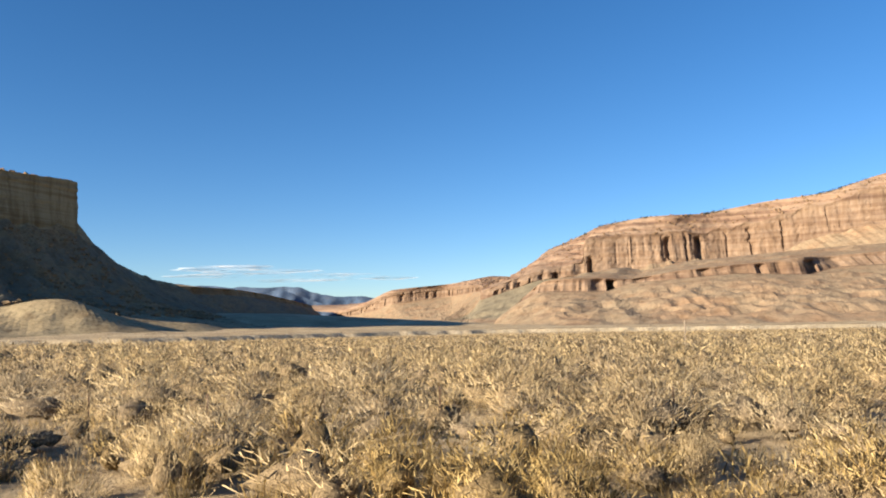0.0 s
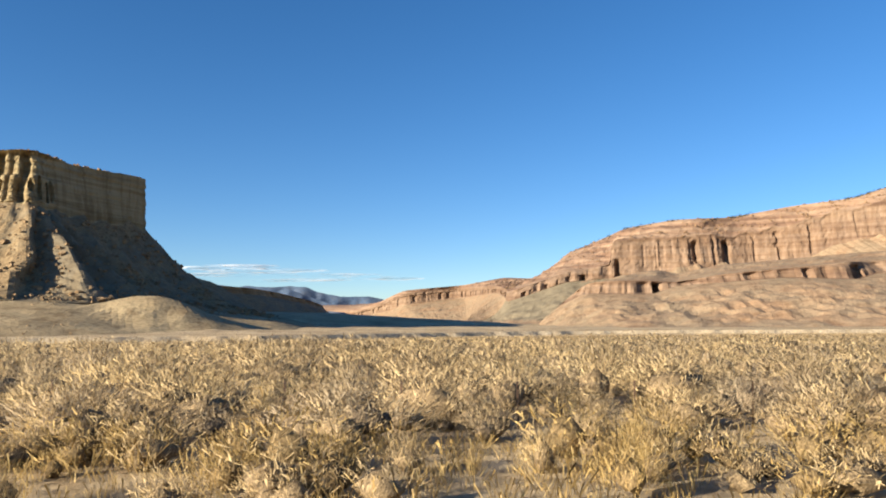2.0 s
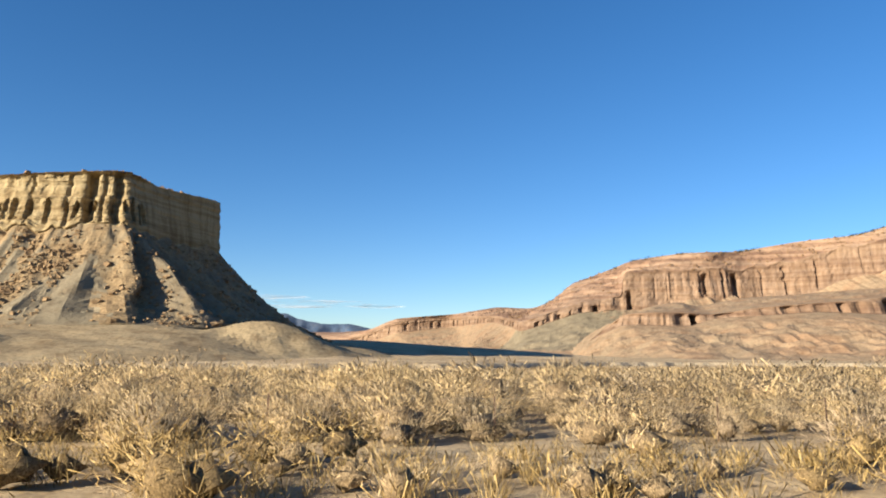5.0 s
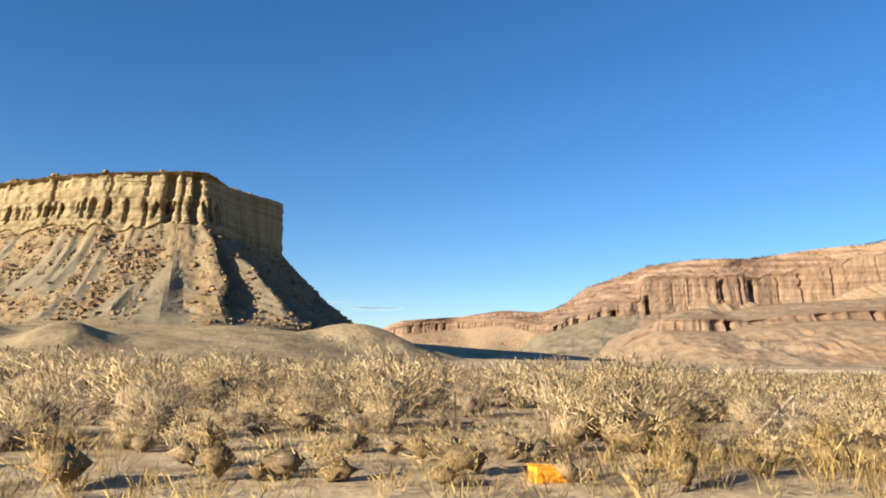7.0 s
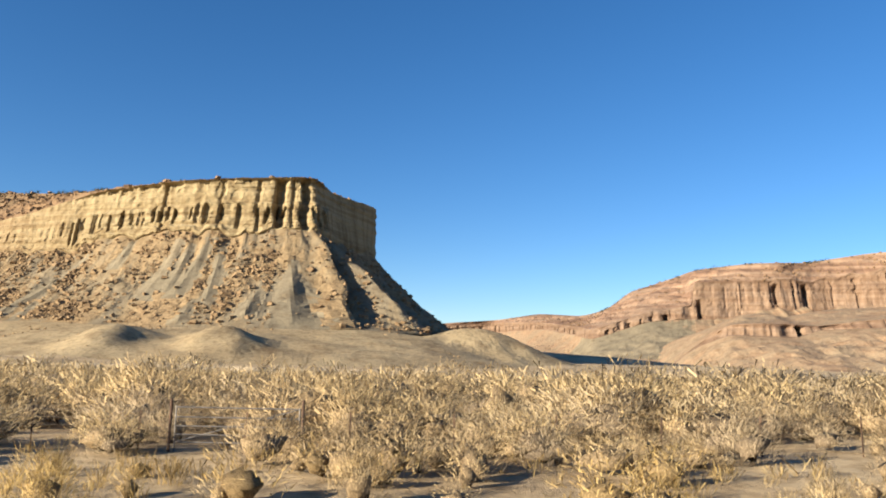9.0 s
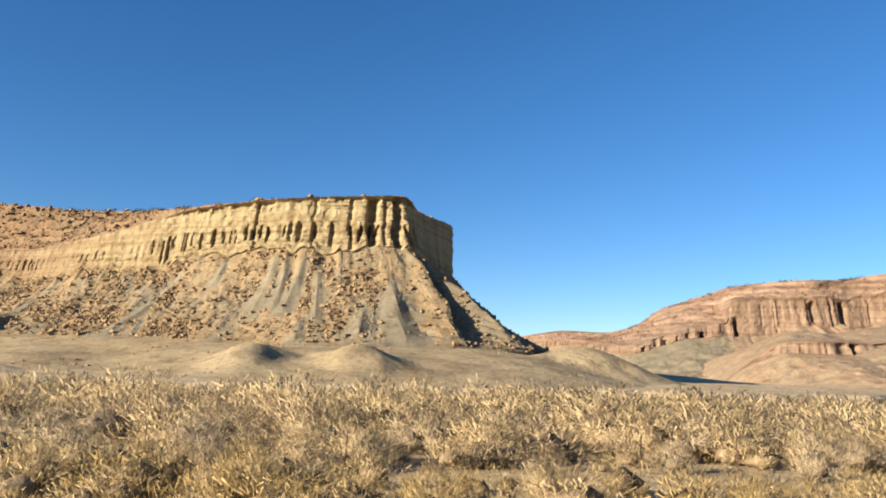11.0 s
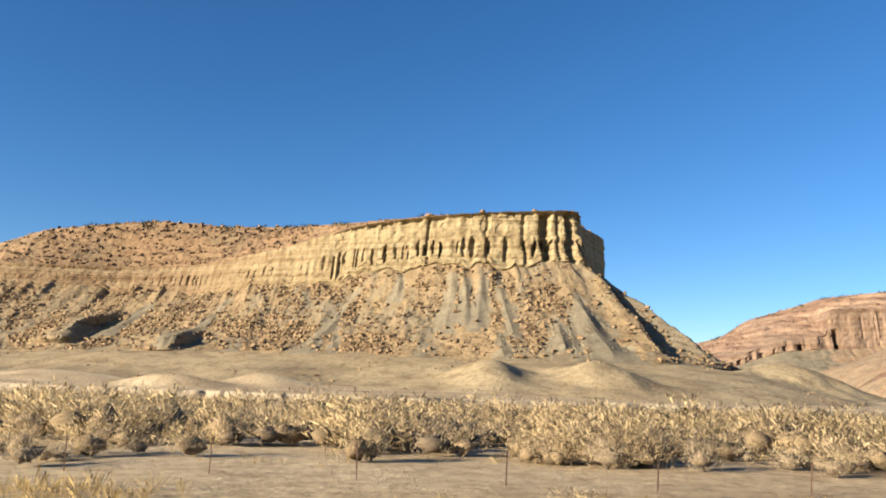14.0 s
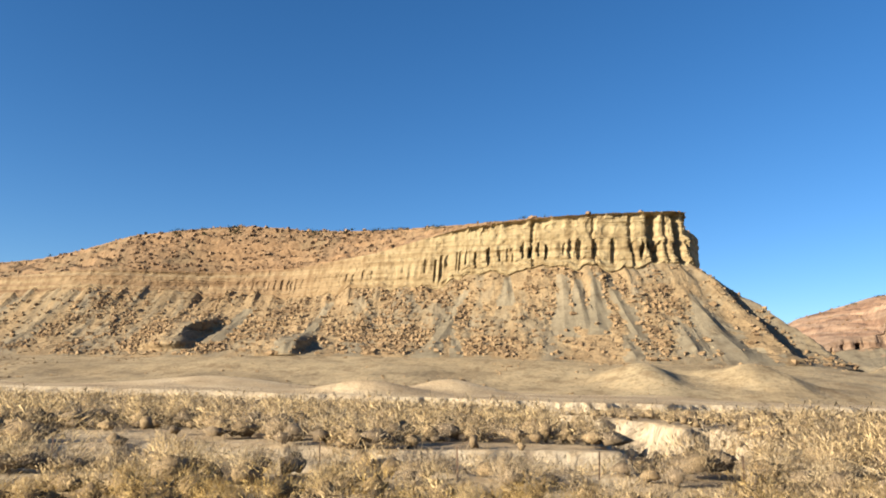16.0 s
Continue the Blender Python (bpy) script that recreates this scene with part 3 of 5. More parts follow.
def red_shape(x, y, z, s, part, q):
    cliff, slope, upper = part == 2, part == 3, part == 1
    flute = 0.45 * step(0.25, 0.8, grain((s + 2.5 * grain(s / 15.0, z / 22.0, 8.0)) / 6.5, z / 60.0, 2.0) + 0.9 * grain(s / 24.0, z / 80.0, 5.0)) * 5.0 + np.abs(rough(s / 30.0, z / 200.0, 1.0, 3)) * 3.6 + 0.8 * rough(s / 4.0, z / 5.0, 9.0, 2)
    push = np.where(cliff, -flute * step(0, 0.12, q) * (1 - step(0.9, 1.0, q)) + 1.5 * grain(z / 6.0, s / 400.0, 4.0) 
                    - clefts(x + 2.0 * grain(z / 9.0, x / 40.0, 2.0), RED_CLEFTS) * (y < 1500) * np.where(x < 300, step(0.42, 0.62, q), step(0.1, 0.25, q)) * (1 - step(0.95, 1.0, q)), 0.0)
    # the low western end breaks into rounded knobs; far up the valley the cliff is deeply pocketed under a jutting cap
    knob = 9.0 * np.abs(grain(s / 17.0, 3.0, 6.0)) * (y < 1500) * (1 - step(225, 245, x))
    pit = np.where(y > 1500, 9.0 * step(0.0, 0.35, grain(s / 13.0, z / 60.0, 8.0)) * step(0.3, 0.36, q) * (1 - step(0.8, 0.95, q)) - 4.0 * (1 - step(0.2, 0.26, q)), 0.0)
    push = push + np.where(cliff, knob * np.sin(np.pi * np.clip(q, 0, 1)) ** 0.5 - pit, 0.0)
    gully = np.abs(rough(x / 36.0, y / 150.0, 7.0, 3)) * 9.0 - 3.0 + 1.8 * np.abs(grain(s / 9.0, z / 200.0, 13.0)) + 1.2 * np.abs(grain(x / 11.0, y / 60.0, 3.0))
    bulge = np.sin(np.pi * q) ** 0.8
    push = push - np.where(slope, gully * bulge, 0.0)
    lift = np.where(slope, rough(x / 25.0, y / 25.0, 2.0, 4) * 2.5 * bulge - 14 * np.sin(np.pi * q), 0.0)
    stair = ((z + 5.0 * grain(x / 60.0, y / 60.0, 6.0) + 2.0 * rough(x / 16.0, y / 16.0, 2.0, 2)) / 13.0) % 1.0
    ledge = (step(0.6, 0.8, stair) - stair) * 6.0 * step(-0.6, 0.2, rough(x / 45.0, z / 18.0, 5.0, 3))
    brow = 4.5 * rough(s / 22.0, 4.0, 8.0, 4) * step(190, 280, x)
    lift = lift + np.where(upper, brow * step(0.6, 1.0, q), 0.0) + np.where(cliff, brow * (1 - step(0.0, 0.4, q)), 0.0)
    base = 7.0 * rough(s / 26.0, 9.0, 3.0, 4) * step(190, 280, x)
    lift = lift + np.where(cliff, base * step(0.7, 1.0, q), 0.0) + np.where(slope, base * (1 - step(0.0, 0.25, q)), 0.0)
    lift = lift + np.where(upper, (rough(x / 24.0, y / 24.0, 3.0, 4) * 4.5 + 1.6 * ledge) * bulge, 0.0) + np.where(part == 0, rough(x / 40.0, y / 40.0, 3.0, 4) * 2.0 * bulge, 0.0)
    return push, lift


# back, skyline, cliff top, cliff base, foot
RED_VALLEY = [
    [(-900, 3600, 120), (-440, 2900, 70), (-430, 2890, 60), (-425, 2880, 44), (-410, 2700, 4)],
    [(-400, 3500, 120), (-285, 2700, 107), (-283, 2690, 100), (-280, 2680, 64), (-260, 2400, 4)],
    [(-200, 3400, 150), (-190, 2600, 138), (-188, 2592, 128), (-186, 2584, 90), (-100, 2200, 4)],
    [(0, 3300, 170), (10, 2600, 156), (12, 2592, 146), (12, 2584, 112), (0, 1900, 6)],
    [(200, 3100, 180), (140, 2500, 172), (90, 2100, 120), (86, 2090, 100), (-30, 1500, 6)],
]
RED_KNOBS = [
    [(300, 2800, 150), (185, 2050, 138), (80, 1650, 84), (76, 1640, 64), (-10, 1300, 4)],
    [(420, 2700, 170), (206, 1830, 142), (66, 1400, 64), (62, 1386, 46), (10, 1080, 4)],
    [(470, 2600, 180), (230, 1722, 168), (130, 1392, 84), (127, 1378, 66), (50, 1040, 4)],
    [(520, 2500, 190), (265, 1660, 179), (175, 1388, 99), (171, 1374, 79), (80, 1000, 4)],
    [(540, 2450, 195), (300, 1590, 190), (249, 1386, 112), (246, 1372, 84), (105, 980, 4)],
]
RED_FACE = [
    [(560, 2400, 200), (318, 1545, 196), (258, 1385, 150), (255, 1368, 85), (130, 960, 4)],
    [(600, 2300, 205), (380, 1425, 196), (330, 1380, 156), (328, 1366, 94), (190, 960, 6)],
    [(640, 2200, 205), (430, 1400, 196), (385, 1374, 157), (384, 1358, 101), (300, 960, 20)],
    [(660, 2200, 210), (470, 1416, 199), (440, 1376, 160), (440, 1360, 107), (400, 960, 20)],
    [(700, 2200, 215), (505, 1428, 203), (505, 1388, 168), (506, 1374, 112), (480, 960, 20)],
]
RED_EAST = [
    [(760, 2100, 230), (600, 1395, 217), (600, 1360, 182), (600, 1346, 126), (600, 940, 20)],
    [(860, 2000, 250), (690, 1340, 224), (698, 1310, 208), (696, 1296, 150), (690, 910, 20)],
    [(1000, 1900, 270), (780, 1300, 250), (785, 1270, 226), (782, 1256, 160), (770, 880, 20)],
    [(1300, 1800, 300), (1000, 1220, 285), (990, 1200, 255), (986, 1186, 186), (960, 820, 20)],
    [(1900, 1700, 330), (1500, 1150, 315), (1490, 1130, 285), (1486, 1116, 210), (1450, 760, 20)],
]
RED = RED_VALLEY + RED_KNOBS + RED_FACE + RED_EAST
def red_settle(v):
    """The mesa stands a little farther off, and its far end up the valley lower."""
    x, y, z = v[..., 0], v[..., 1], v[..., 2]
    return np.stack([x, y * 1.012, z * 1.03 - np.interp(y, [1500, 1850, 2700], [0, 8, 18]) * np.clip(z / 80, 0, 1)], -1)


me, RED_V = swept("red_cliff", RED, (4, 34, 34, 30), 3.2, red_shape, [RED_ROCK, RED_SLOPE, SHALE, RED_LEDGE], (3, 3, 0, 1), 3, settle=red_settle)
rows_up = 4 + 34 + 34
slot = np.empty(len(me.polygons), np.int32)
me.polygons.foreach_get("material_index", slot)
slot = slot.reshape(len(RED_V) - 1, -1)
mid = RED_V[rows_up:-1, :-1]
slot[rows_up:][(mid[..., 0] + 30 * rough(mid[..., 0] / 40.0, mid[..., 1] / 40.0, 2.0, 3) < 215) & (mid[..., 1] < 1500) & (mid[..., 2] > 12)] = 2
me.polygons.foreach_set("material_index", slot.ravel())
red_cliff = tagged(new("red_cliff", me), "long red sandstone mesa with fluted cliffs and bare slopes", "cliff", kind="structure")


BENCH_CLEFTS = [(189, 5, 20), (128, 3, 4), (232, 4, 4), (290, 4, 3), (352, 4, 5), (412, 9, 12)]


def bench_shape(x, y, z, s, part, q):
    cliff, slope = part == 1, part == 2
    flute = np.abs(rough(s / 16.0, z / 100.0, 3.0, 2)) * 8.0 + 1.5 * grain(s / 5.0, z / 40.0, 2.0)
    push = np.where(cliff, -flute * step(0, 0.3, q) + 1.5 * grain(z / 5.0, s / 200.0, 4.0) - clefts(x, BENCH_CLEFTS) * step(0.1, 0.3, q), 0.0)
    gully = np.abs(rough(s / 40.0, z / 300.0, 9.0, 3)) * 13.0 - 4.0
    bulge = np.sin(np.pi * q) ** 0.8
    push = push - np.where(slope, gully * bulge, 0.0)
    lift = np.where(slope, rough(x / 20.0, y / 20.0, 2.0, 4) * 3.5 * bulge, 0.0) + np.where(part == 0, rough(x / 30.0, y / 30.0, 3.0, 4) * 3.0 * bulge, 0.0)
    return push, lift


# back, cliff top, cliff base, foot
BENCH_LOW = [
    [(100, 1250, 0), (60, 960, -4), (56, 950, -6), (30, 840, -8)],
    [(150, 1200, 40), (84, 920, 26), (78, 910, 22), (40, 760, -4)],
    [(180, 1150, 56), (112, 882, 51), (106, 870, 38), (60, 690, -3)],
    [(230, 1130, 80), (145, 866, 54), (142, 855, 38), (100, 620, -3)],
    [(270, 1130, 85), (184, 868, 54), (182, 855, 38), (160, 600, -3)],
    [(300, 1130, 80), (216, 872, 53), (214, 862, 47), (200, 590, -3)],
    [(350, 1100, 90), (265, 845, 60), (264, 834, 50), (260, 570, -3)],
]
BENCH_HIGH = [
    [(420, 1090, 95), (325, 840, 65), (325, 829, 54), (320, 560, -3)],
    [(480, 1080, 100), (400, 840, 72), (402, 828, 52), (380, 550, -3)],
    [(560, 1060, 105), (450, 880, 76), (456, 866, 62), (450, 550, -3)],
    [(680, 1040, 110), (560, 860, 84), (564, 848, 66), (560, 540, -3)],
    [(900, 1000, 120), (760, 820, 92), (764, 806, 74), (760, 520, -3)],
    [(1300, 900, 140), (1200, 760, 110), (1204, 746, 90), (1200, 480, -3)],
]
BENCH = BENCH_LOW + BENCH_HIGH
me, BENCH_V = swept("red_bench", BENCH, (14, 16, 40), 3.0, bench_shape, [RED_ROCK, RED_SLOPE], (1, 0, 1), 2, settle=lambda v: v * (1.0, 1.015, 1.0))
tagged(new("red_bench", me), "low red rock bench with rounded knobs above bare clay hills", "cliff", kind="structure")


def wall_shape(x, y, z, s, part, q):
    push = np.where(part == 1, -np.abs(rough(s / 40.0, z / 200.0, 3.0, 3)) * 14.0 * step(0, 0.3, q), 0.0)
    push = push - np.where(part == 2, np.abs(rough(s / 70.0, z / 500.0, 9.0, 3)) * 22.0 * np.sin(np.pi * q), 0.0)
    return push, np.where(part == 0, rough(x / 60.0, y / 60.0, 3.0, 4) * 8.0, 0.0)


# back, cliff top, cliff base, foot
CANYON = [
    [(-1400, 1300, 150), (-700, 1350, 96), (-690, 1352, 80), (-560, 1400, 4)],
    [(-1300, 1700, 150), (-610, 1700, 114), (-600, 1704, 92), (-470, 1740, 8)],
    [(-1200, 2000, 150), (-545, 1920, 116), (-536, 1926, 96), (-400, 1960, 10)],
    [(-1100, 2400, 150), (-520, 2160, 112), (-512, 2166, 92), (-380, 2190, 12)],
    [(-1100, 2800, 140), (-480, 2420, 96), (-474, 2424, 80), (-400, 2440, 14)],
    [(-1100, 3300, 130), (-520, 2900, 96), (-514, 2904, 80), (-440, 2930, 16)],
]
me, _ = swept("canyon_wall", CANYON, (8, 12, 14), 9.0, wall_shape, [CANYON_ROCK, TALUS], (1, 0, 1), 2, settle=lambda v: v * (1.0, 1.0, 0.87))
tagged(new("canyon_wall", me), "shaded canyon wall with a pale ledgy rim", "cliff", kind="structure")


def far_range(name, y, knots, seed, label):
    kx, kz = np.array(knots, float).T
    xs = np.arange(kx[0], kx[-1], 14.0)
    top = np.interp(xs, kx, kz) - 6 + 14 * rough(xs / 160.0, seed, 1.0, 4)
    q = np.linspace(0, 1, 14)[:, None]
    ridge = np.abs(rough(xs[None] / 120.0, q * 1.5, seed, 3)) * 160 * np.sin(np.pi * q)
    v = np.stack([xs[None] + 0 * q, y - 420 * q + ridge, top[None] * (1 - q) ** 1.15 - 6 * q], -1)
    me = mesh_from(name, v.reshape(-1, 3), sheet_faces(14, len(xs))[:, ::-1], HAZED_ROCK, True)
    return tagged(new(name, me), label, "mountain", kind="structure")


# the blue haze of distance is put into this rock colour
HAZED_ROCK = slope_material("hazed_rock", (0.06, 0.095, 0.165), (0.075, 0.11, 0.18), (0.10, 0.125, 0.18), (0.8, 0.8, 0.8))
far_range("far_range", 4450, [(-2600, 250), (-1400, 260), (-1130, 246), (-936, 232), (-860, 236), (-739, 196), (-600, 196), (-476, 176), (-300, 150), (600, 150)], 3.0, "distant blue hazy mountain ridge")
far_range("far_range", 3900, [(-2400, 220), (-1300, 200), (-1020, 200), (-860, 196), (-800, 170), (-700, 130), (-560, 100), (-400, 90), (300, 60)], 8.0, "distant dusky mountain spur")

# ---- thin cloud low over the far end of the valley ----
CLOUD = bpy.data.materials.new("thin_cloud")
CLOUD.use_nodes = True
nt = CLOUD.node_tree
white = nt.nodes["Principled BSDF"]
white.inputs["Base Color"].default_value, white.inputs["Roughness"].default_value = (0.82, 0.80, 0.80, 1), 1.0
clear_air = nt.nodes.new("ShaderNodeBsdfTransparent")
veil = nt.nodes.new("ShaderNodeMixShader")
wisp = ramp_of(nt, noise_of(nt, (0.004, 0.004, 0.03), 5, 0.6), [(0.42, (0.0, 0.0, 0.0)), (0.72, (0.34, 0.34, 0.34))])
nt.links.new(wisp, veil.inputs[0])
nt.links.new(clear_air.outputs[0], veil.inputs[1])
nt.links.new(white.outputs[0], veil.inputs[2])
nt.links.new(veil.outputs[0], nt.nodes["Material Output"].inputs["Surface"])


def cloud(x, z, long_, thick, seed):
    """A flat lens of thin cloud, ragged along its rim."""
    a, e = np.meshgrid(np.linspace(0, 2 * np.pi, 49), np.linspace(-np.pi / 2, np.pi / 2, 13))
    wide = 1 + 0.35 * rough(np.cos(a) * 2 + seed, np.sin(a) * 2, e, 3)
    v = np.stack([x + long_ * wide * np.cos(a) * np.cos(e), 4720 + 90 * np.sin(a) * np.cos(e), z + thick * np.sin(e) * wide + 6 * grain(a * 2, seed)], -1)
    tagged(new("cloud", mesh_from("cloud", v.reshape(-1, 3), sheet_faces(13, 49), CLOUD, True)), "thin white wisp of cloud low over the valley", "cloud", "low wisps of cloud", "structure")


for k, (cx, cz, long_, thick) in enumerate([(-1430, 372, 300, 15), (-1180, 352, 360, 13), (-1500, 330, 240, 9), (-760, 322, 300, 8), (-420, 300, 260, 9), (-980, 292, 330, 7)]):
    cloud(cx, cz, long_, thick, 3.1 * k)

# ---- road ----
road_x = np.arange(-1500, 1001, 20.0)
rows_ = np.array([(-8.2, 0.50), (-6.6, 0.585), (-3.0, 0.62), (0.8, 0.60), (2.6, 0.57), (3.2, 0.45)])
rv = np.stack([np.broadcast_to(road_x[None], (6, len(road_x))), np.broadcast_to(rows_[:, :1], (6, len(road_x))), np.broadcast_to(rows_[:, 1:], (6, len(road_x)))], -1)
ASPHALT, nt, bsdf = material("asphalt", 0.9)
nt.links.new(ramp_of(nt, noise_of(nt, (6, 6, 6), 6), [(0.35, (0.035, 0.035, 0.036)), (0.65, (0.075, 0.073, 0.07))]), bsdf.inputs["Base Color"])
road = tagged(new("road", mesh_from("road", rv.reshape(-1, 3), sheet_faces(6, len(road_x)), ASPHALT)), "two-lane grey asphalt highway", "road", kind="structure")
ROAD_PAINT, nt, bsdf = material("road_paint", 0.7)
nt.links.new(ramp_of(nt, noise_of(nt, (9, 9, 9), 5), [(0.35, (0.5, 0.5, 0.48)), (0.6, (0.75, 0.75, 0.72))]), bsdf.inputs["Base Color"])
for edge in (-6.35, 0.7):
    zz = float(np.interp(edge, rows_[:, 0], rows_[:, 1])) + 0.006
    lv = [(-1500, edge - 0.06, zz), (1000, edge - 0.06, zz), (1000, edge + 0.06, zz), (-1500, edge + 0.06, zz)]
    line_ob = new("edge_line", mesh_from("edge_line", lv, [(0, 1, 2, 3)], ROAD_PAINT))
    line_ob.parent = road


# ---- brush ----
def crown_skin(way, seed, kind):
    """How far a crown reaches in each direction: a spreading broom with billows and clefts, drawn in at its foot."""
    billow = 1 + 0.46 * grain(way[:, 0] * 2.1 + seed, way[:, 1] * 2.1, way[:, 2] * 1.6) + 0.2 * grain(way[:, 0] * 5.0 + seed, way[:, 1] * 5.0, way[:, 2] * 3.0)
    p = way * (np.array((0.54, 0.54, 0.48)) if kind == "sage" else np.array((0.48, 0.48, 0.56))) * billow[:, None] + (0, 0, 0.42)
    p[:, :2] *= (0.7 + 0.3 * step(-0.05, 0.5, p[:, 2]))[:, None]
    return p


def bush_template(kind, n, seed, sides=0, rings=0):
    """A dry bush of height about 1: billowing brooms of fine upright twigs over a ragged core that stands for the
    shaded inside.
    Gives the places, the faces, how many faces are twigs, and the way each place faces."""
    r = np.random.default_rng(seed)
    up = np.array((0, 0, 1.0))
    if kind == "grass":
        az, reach = r.uniform(0, 6.28, n), 0.3 * r.random(n) ** 0.6
        p = np.stack([reach * np.cos(az), reach * np.sin(az), r.uniform(0.15, 0.5, n)], -1)
        face = p * (1, 1, 0.3) + r.normal(0, 0.1, (n, 3)) + (0, 0, 0.2)
        way = p * (1.3, 1.3, 0.4) + (0, 0, 0.8) + r.normal(0, 0.15, (n, 3))
        long_, w = r.uniform(0.28, 0.6, n), r.uniform(0.003, 0.006, n) * min((200 / n) ** 0.5, 2.0)
    else:
        k = 16 if n > 200 else 10 if n > 40 else 4
        rise = np.linspace(0.05, 1.0, k) ** 0.75
        az = np.arange(k) * 2.4 + r.uniform(-0.5, 0.5, k)
        flat = np.sqrt(1 - np.clip(rise * 0.95, 0, 1) ** 2)
        lobe = np.stack([np.cos(az) * flat, np.sin(az) * flat, rise], -1) * r.uniform(0.75, 1.15, (k, 1))
        lobe = lobe * ((0.42, 0.42, 0.46) if kind == "sage" else (0.36, 0.36, 0.56)) + (0, 0, 0.16)
        size = r.uniform(0.20, 0.33, k)
        mine = r.integers(0, k, n)
        out = r.normal(0, 1, (n, 3)) + (lobe[mine] - (0, 0, 0.25)) * 1.6 + (0, 0, 0.35)
        out /= np.linalg.norm(out, axis=1)[:, None]
        p = lobe[mine] + out * (size[mine] * (0.30 + 0.75 * r.random(n) ** 0.5))[:, None] * (1, 1, 1.15)
        face = out * 0.8 + (p - (0, 0, 0.3)) * 0.9 + r.normal(0, 0.12, (n, 3))
        way = out * 0.22 + (p - (0, 0, 0.1)) * (0.75, 0.75, 0.2) + up * 0.6 + r.normal(0, 0.30, (n, 3))
        long_, w = r.uniform(0.07, 0.19, n) * min((560 / n) ** 0.1, 1.3), r.uniform(0.0040, 0.0074, n) * min((560 / n) ** 0.30, 2.4)
    p[:, 2] = np.abs(p[:, 2]).clip(0.03, 1.15)
    way /= np.linalg.norm(way, axis=1)[:, None]
    face /= np.linalg.norm(face, axis=1)[:, None] + 1e-6
    side = np.cross(way, face + r.normal(0, 0.35, (n, 3)))
    side /= np.linalg.norm(side, axis=1)[:, None] + 1e-6
    root, tip = p - way * (long_ * 0.5)[:, None], p + way * (long_ * 0.5)[:, None]
    root[:, 2] = root[:, 2].clip(0.0, None)
    turned = np.where((np.cross(side * 2, tip - root) * face).sum(1) > 0, -1.0, 1.0)[:, None]
    # some twigs end in a broad seed head
    heads = (r.random(n) < 0.45)[:, None]
    root, tip, turned = np.where(heads, tip, root), np.where(heads, root, tip), np.where(heads, -turned, turned)
    vs, fs = [np.stack([root + turned * side * w[:, None], root - turned * side * w[:, None], tip], 1).reshape(-1, 3)], [np.arange(3 * n).reshape(n, 3)]
    ns = [np.repeat(face, 3, 0)]
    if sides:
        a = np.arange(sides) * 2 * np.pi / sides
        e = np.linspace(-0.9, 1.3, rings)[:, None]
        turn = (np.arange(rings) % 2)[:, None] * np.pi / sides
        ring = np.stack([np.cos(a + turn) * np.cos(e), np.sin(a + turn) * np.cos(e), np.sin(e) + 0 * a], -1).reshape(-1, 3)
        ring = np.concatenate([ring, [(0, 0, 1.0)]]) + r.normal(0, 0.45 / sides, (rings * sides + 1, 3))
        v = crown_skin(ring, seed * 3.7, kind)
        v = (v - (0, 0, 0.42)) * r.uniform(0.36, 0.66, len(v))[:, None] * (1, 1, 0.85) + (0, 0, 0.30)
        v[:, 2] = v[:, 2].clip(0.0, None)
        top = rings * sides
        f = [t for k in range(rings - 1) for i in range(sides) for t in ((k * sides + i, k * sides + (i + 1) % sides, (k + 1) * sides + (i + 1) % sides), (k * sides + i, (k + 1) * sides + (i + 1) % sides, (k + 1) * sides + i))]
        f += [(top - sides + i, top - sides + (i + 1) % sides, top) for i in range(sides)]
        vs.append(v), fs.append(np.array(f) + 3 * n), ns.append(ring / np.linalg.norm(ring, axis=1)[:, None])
    return np.concatenate(vs), np.concatenate(fs), n, np.concatenate(ns)


def face_out(me, ways):
    """Twigs are shaded by the billow that they belong to."""
    me.attributes.new("custom_normal", "FLOAT_VECTOR", "POINT").data.foreach_set("vector", np.asarray(ways, np.float32).ravel())


def trunk_template(seed):
    """A short gnarled woody base, one bent tapered piece."""
    r = np.random.default_rng(seed)
    a, rows = np.arange(6) * np.pi / 3, 5
    v, at = [], np.zeros(3)
    for k in range(rows):
        radius = 0.06 * (1 - 0.17 * k) * r.uniform(0.85, 1.15, 6)
        v.append(np.stack([at[0] + radius * np.cos(a), at[1] + radius * np.sin(a), np.full(6, -0.05 + 0.1 * k)], -1))
        at = at + r.normal(0, 0.03, 3)
    f = [(k * 6 + i, k * 6 + (i + 1) % 6, (k + 1) * 6 + (i + 1) % 6, (k + 1) * 6 + i) for k in range(rows - 1) for i in range(6)]
    return np.concatenate(v), f


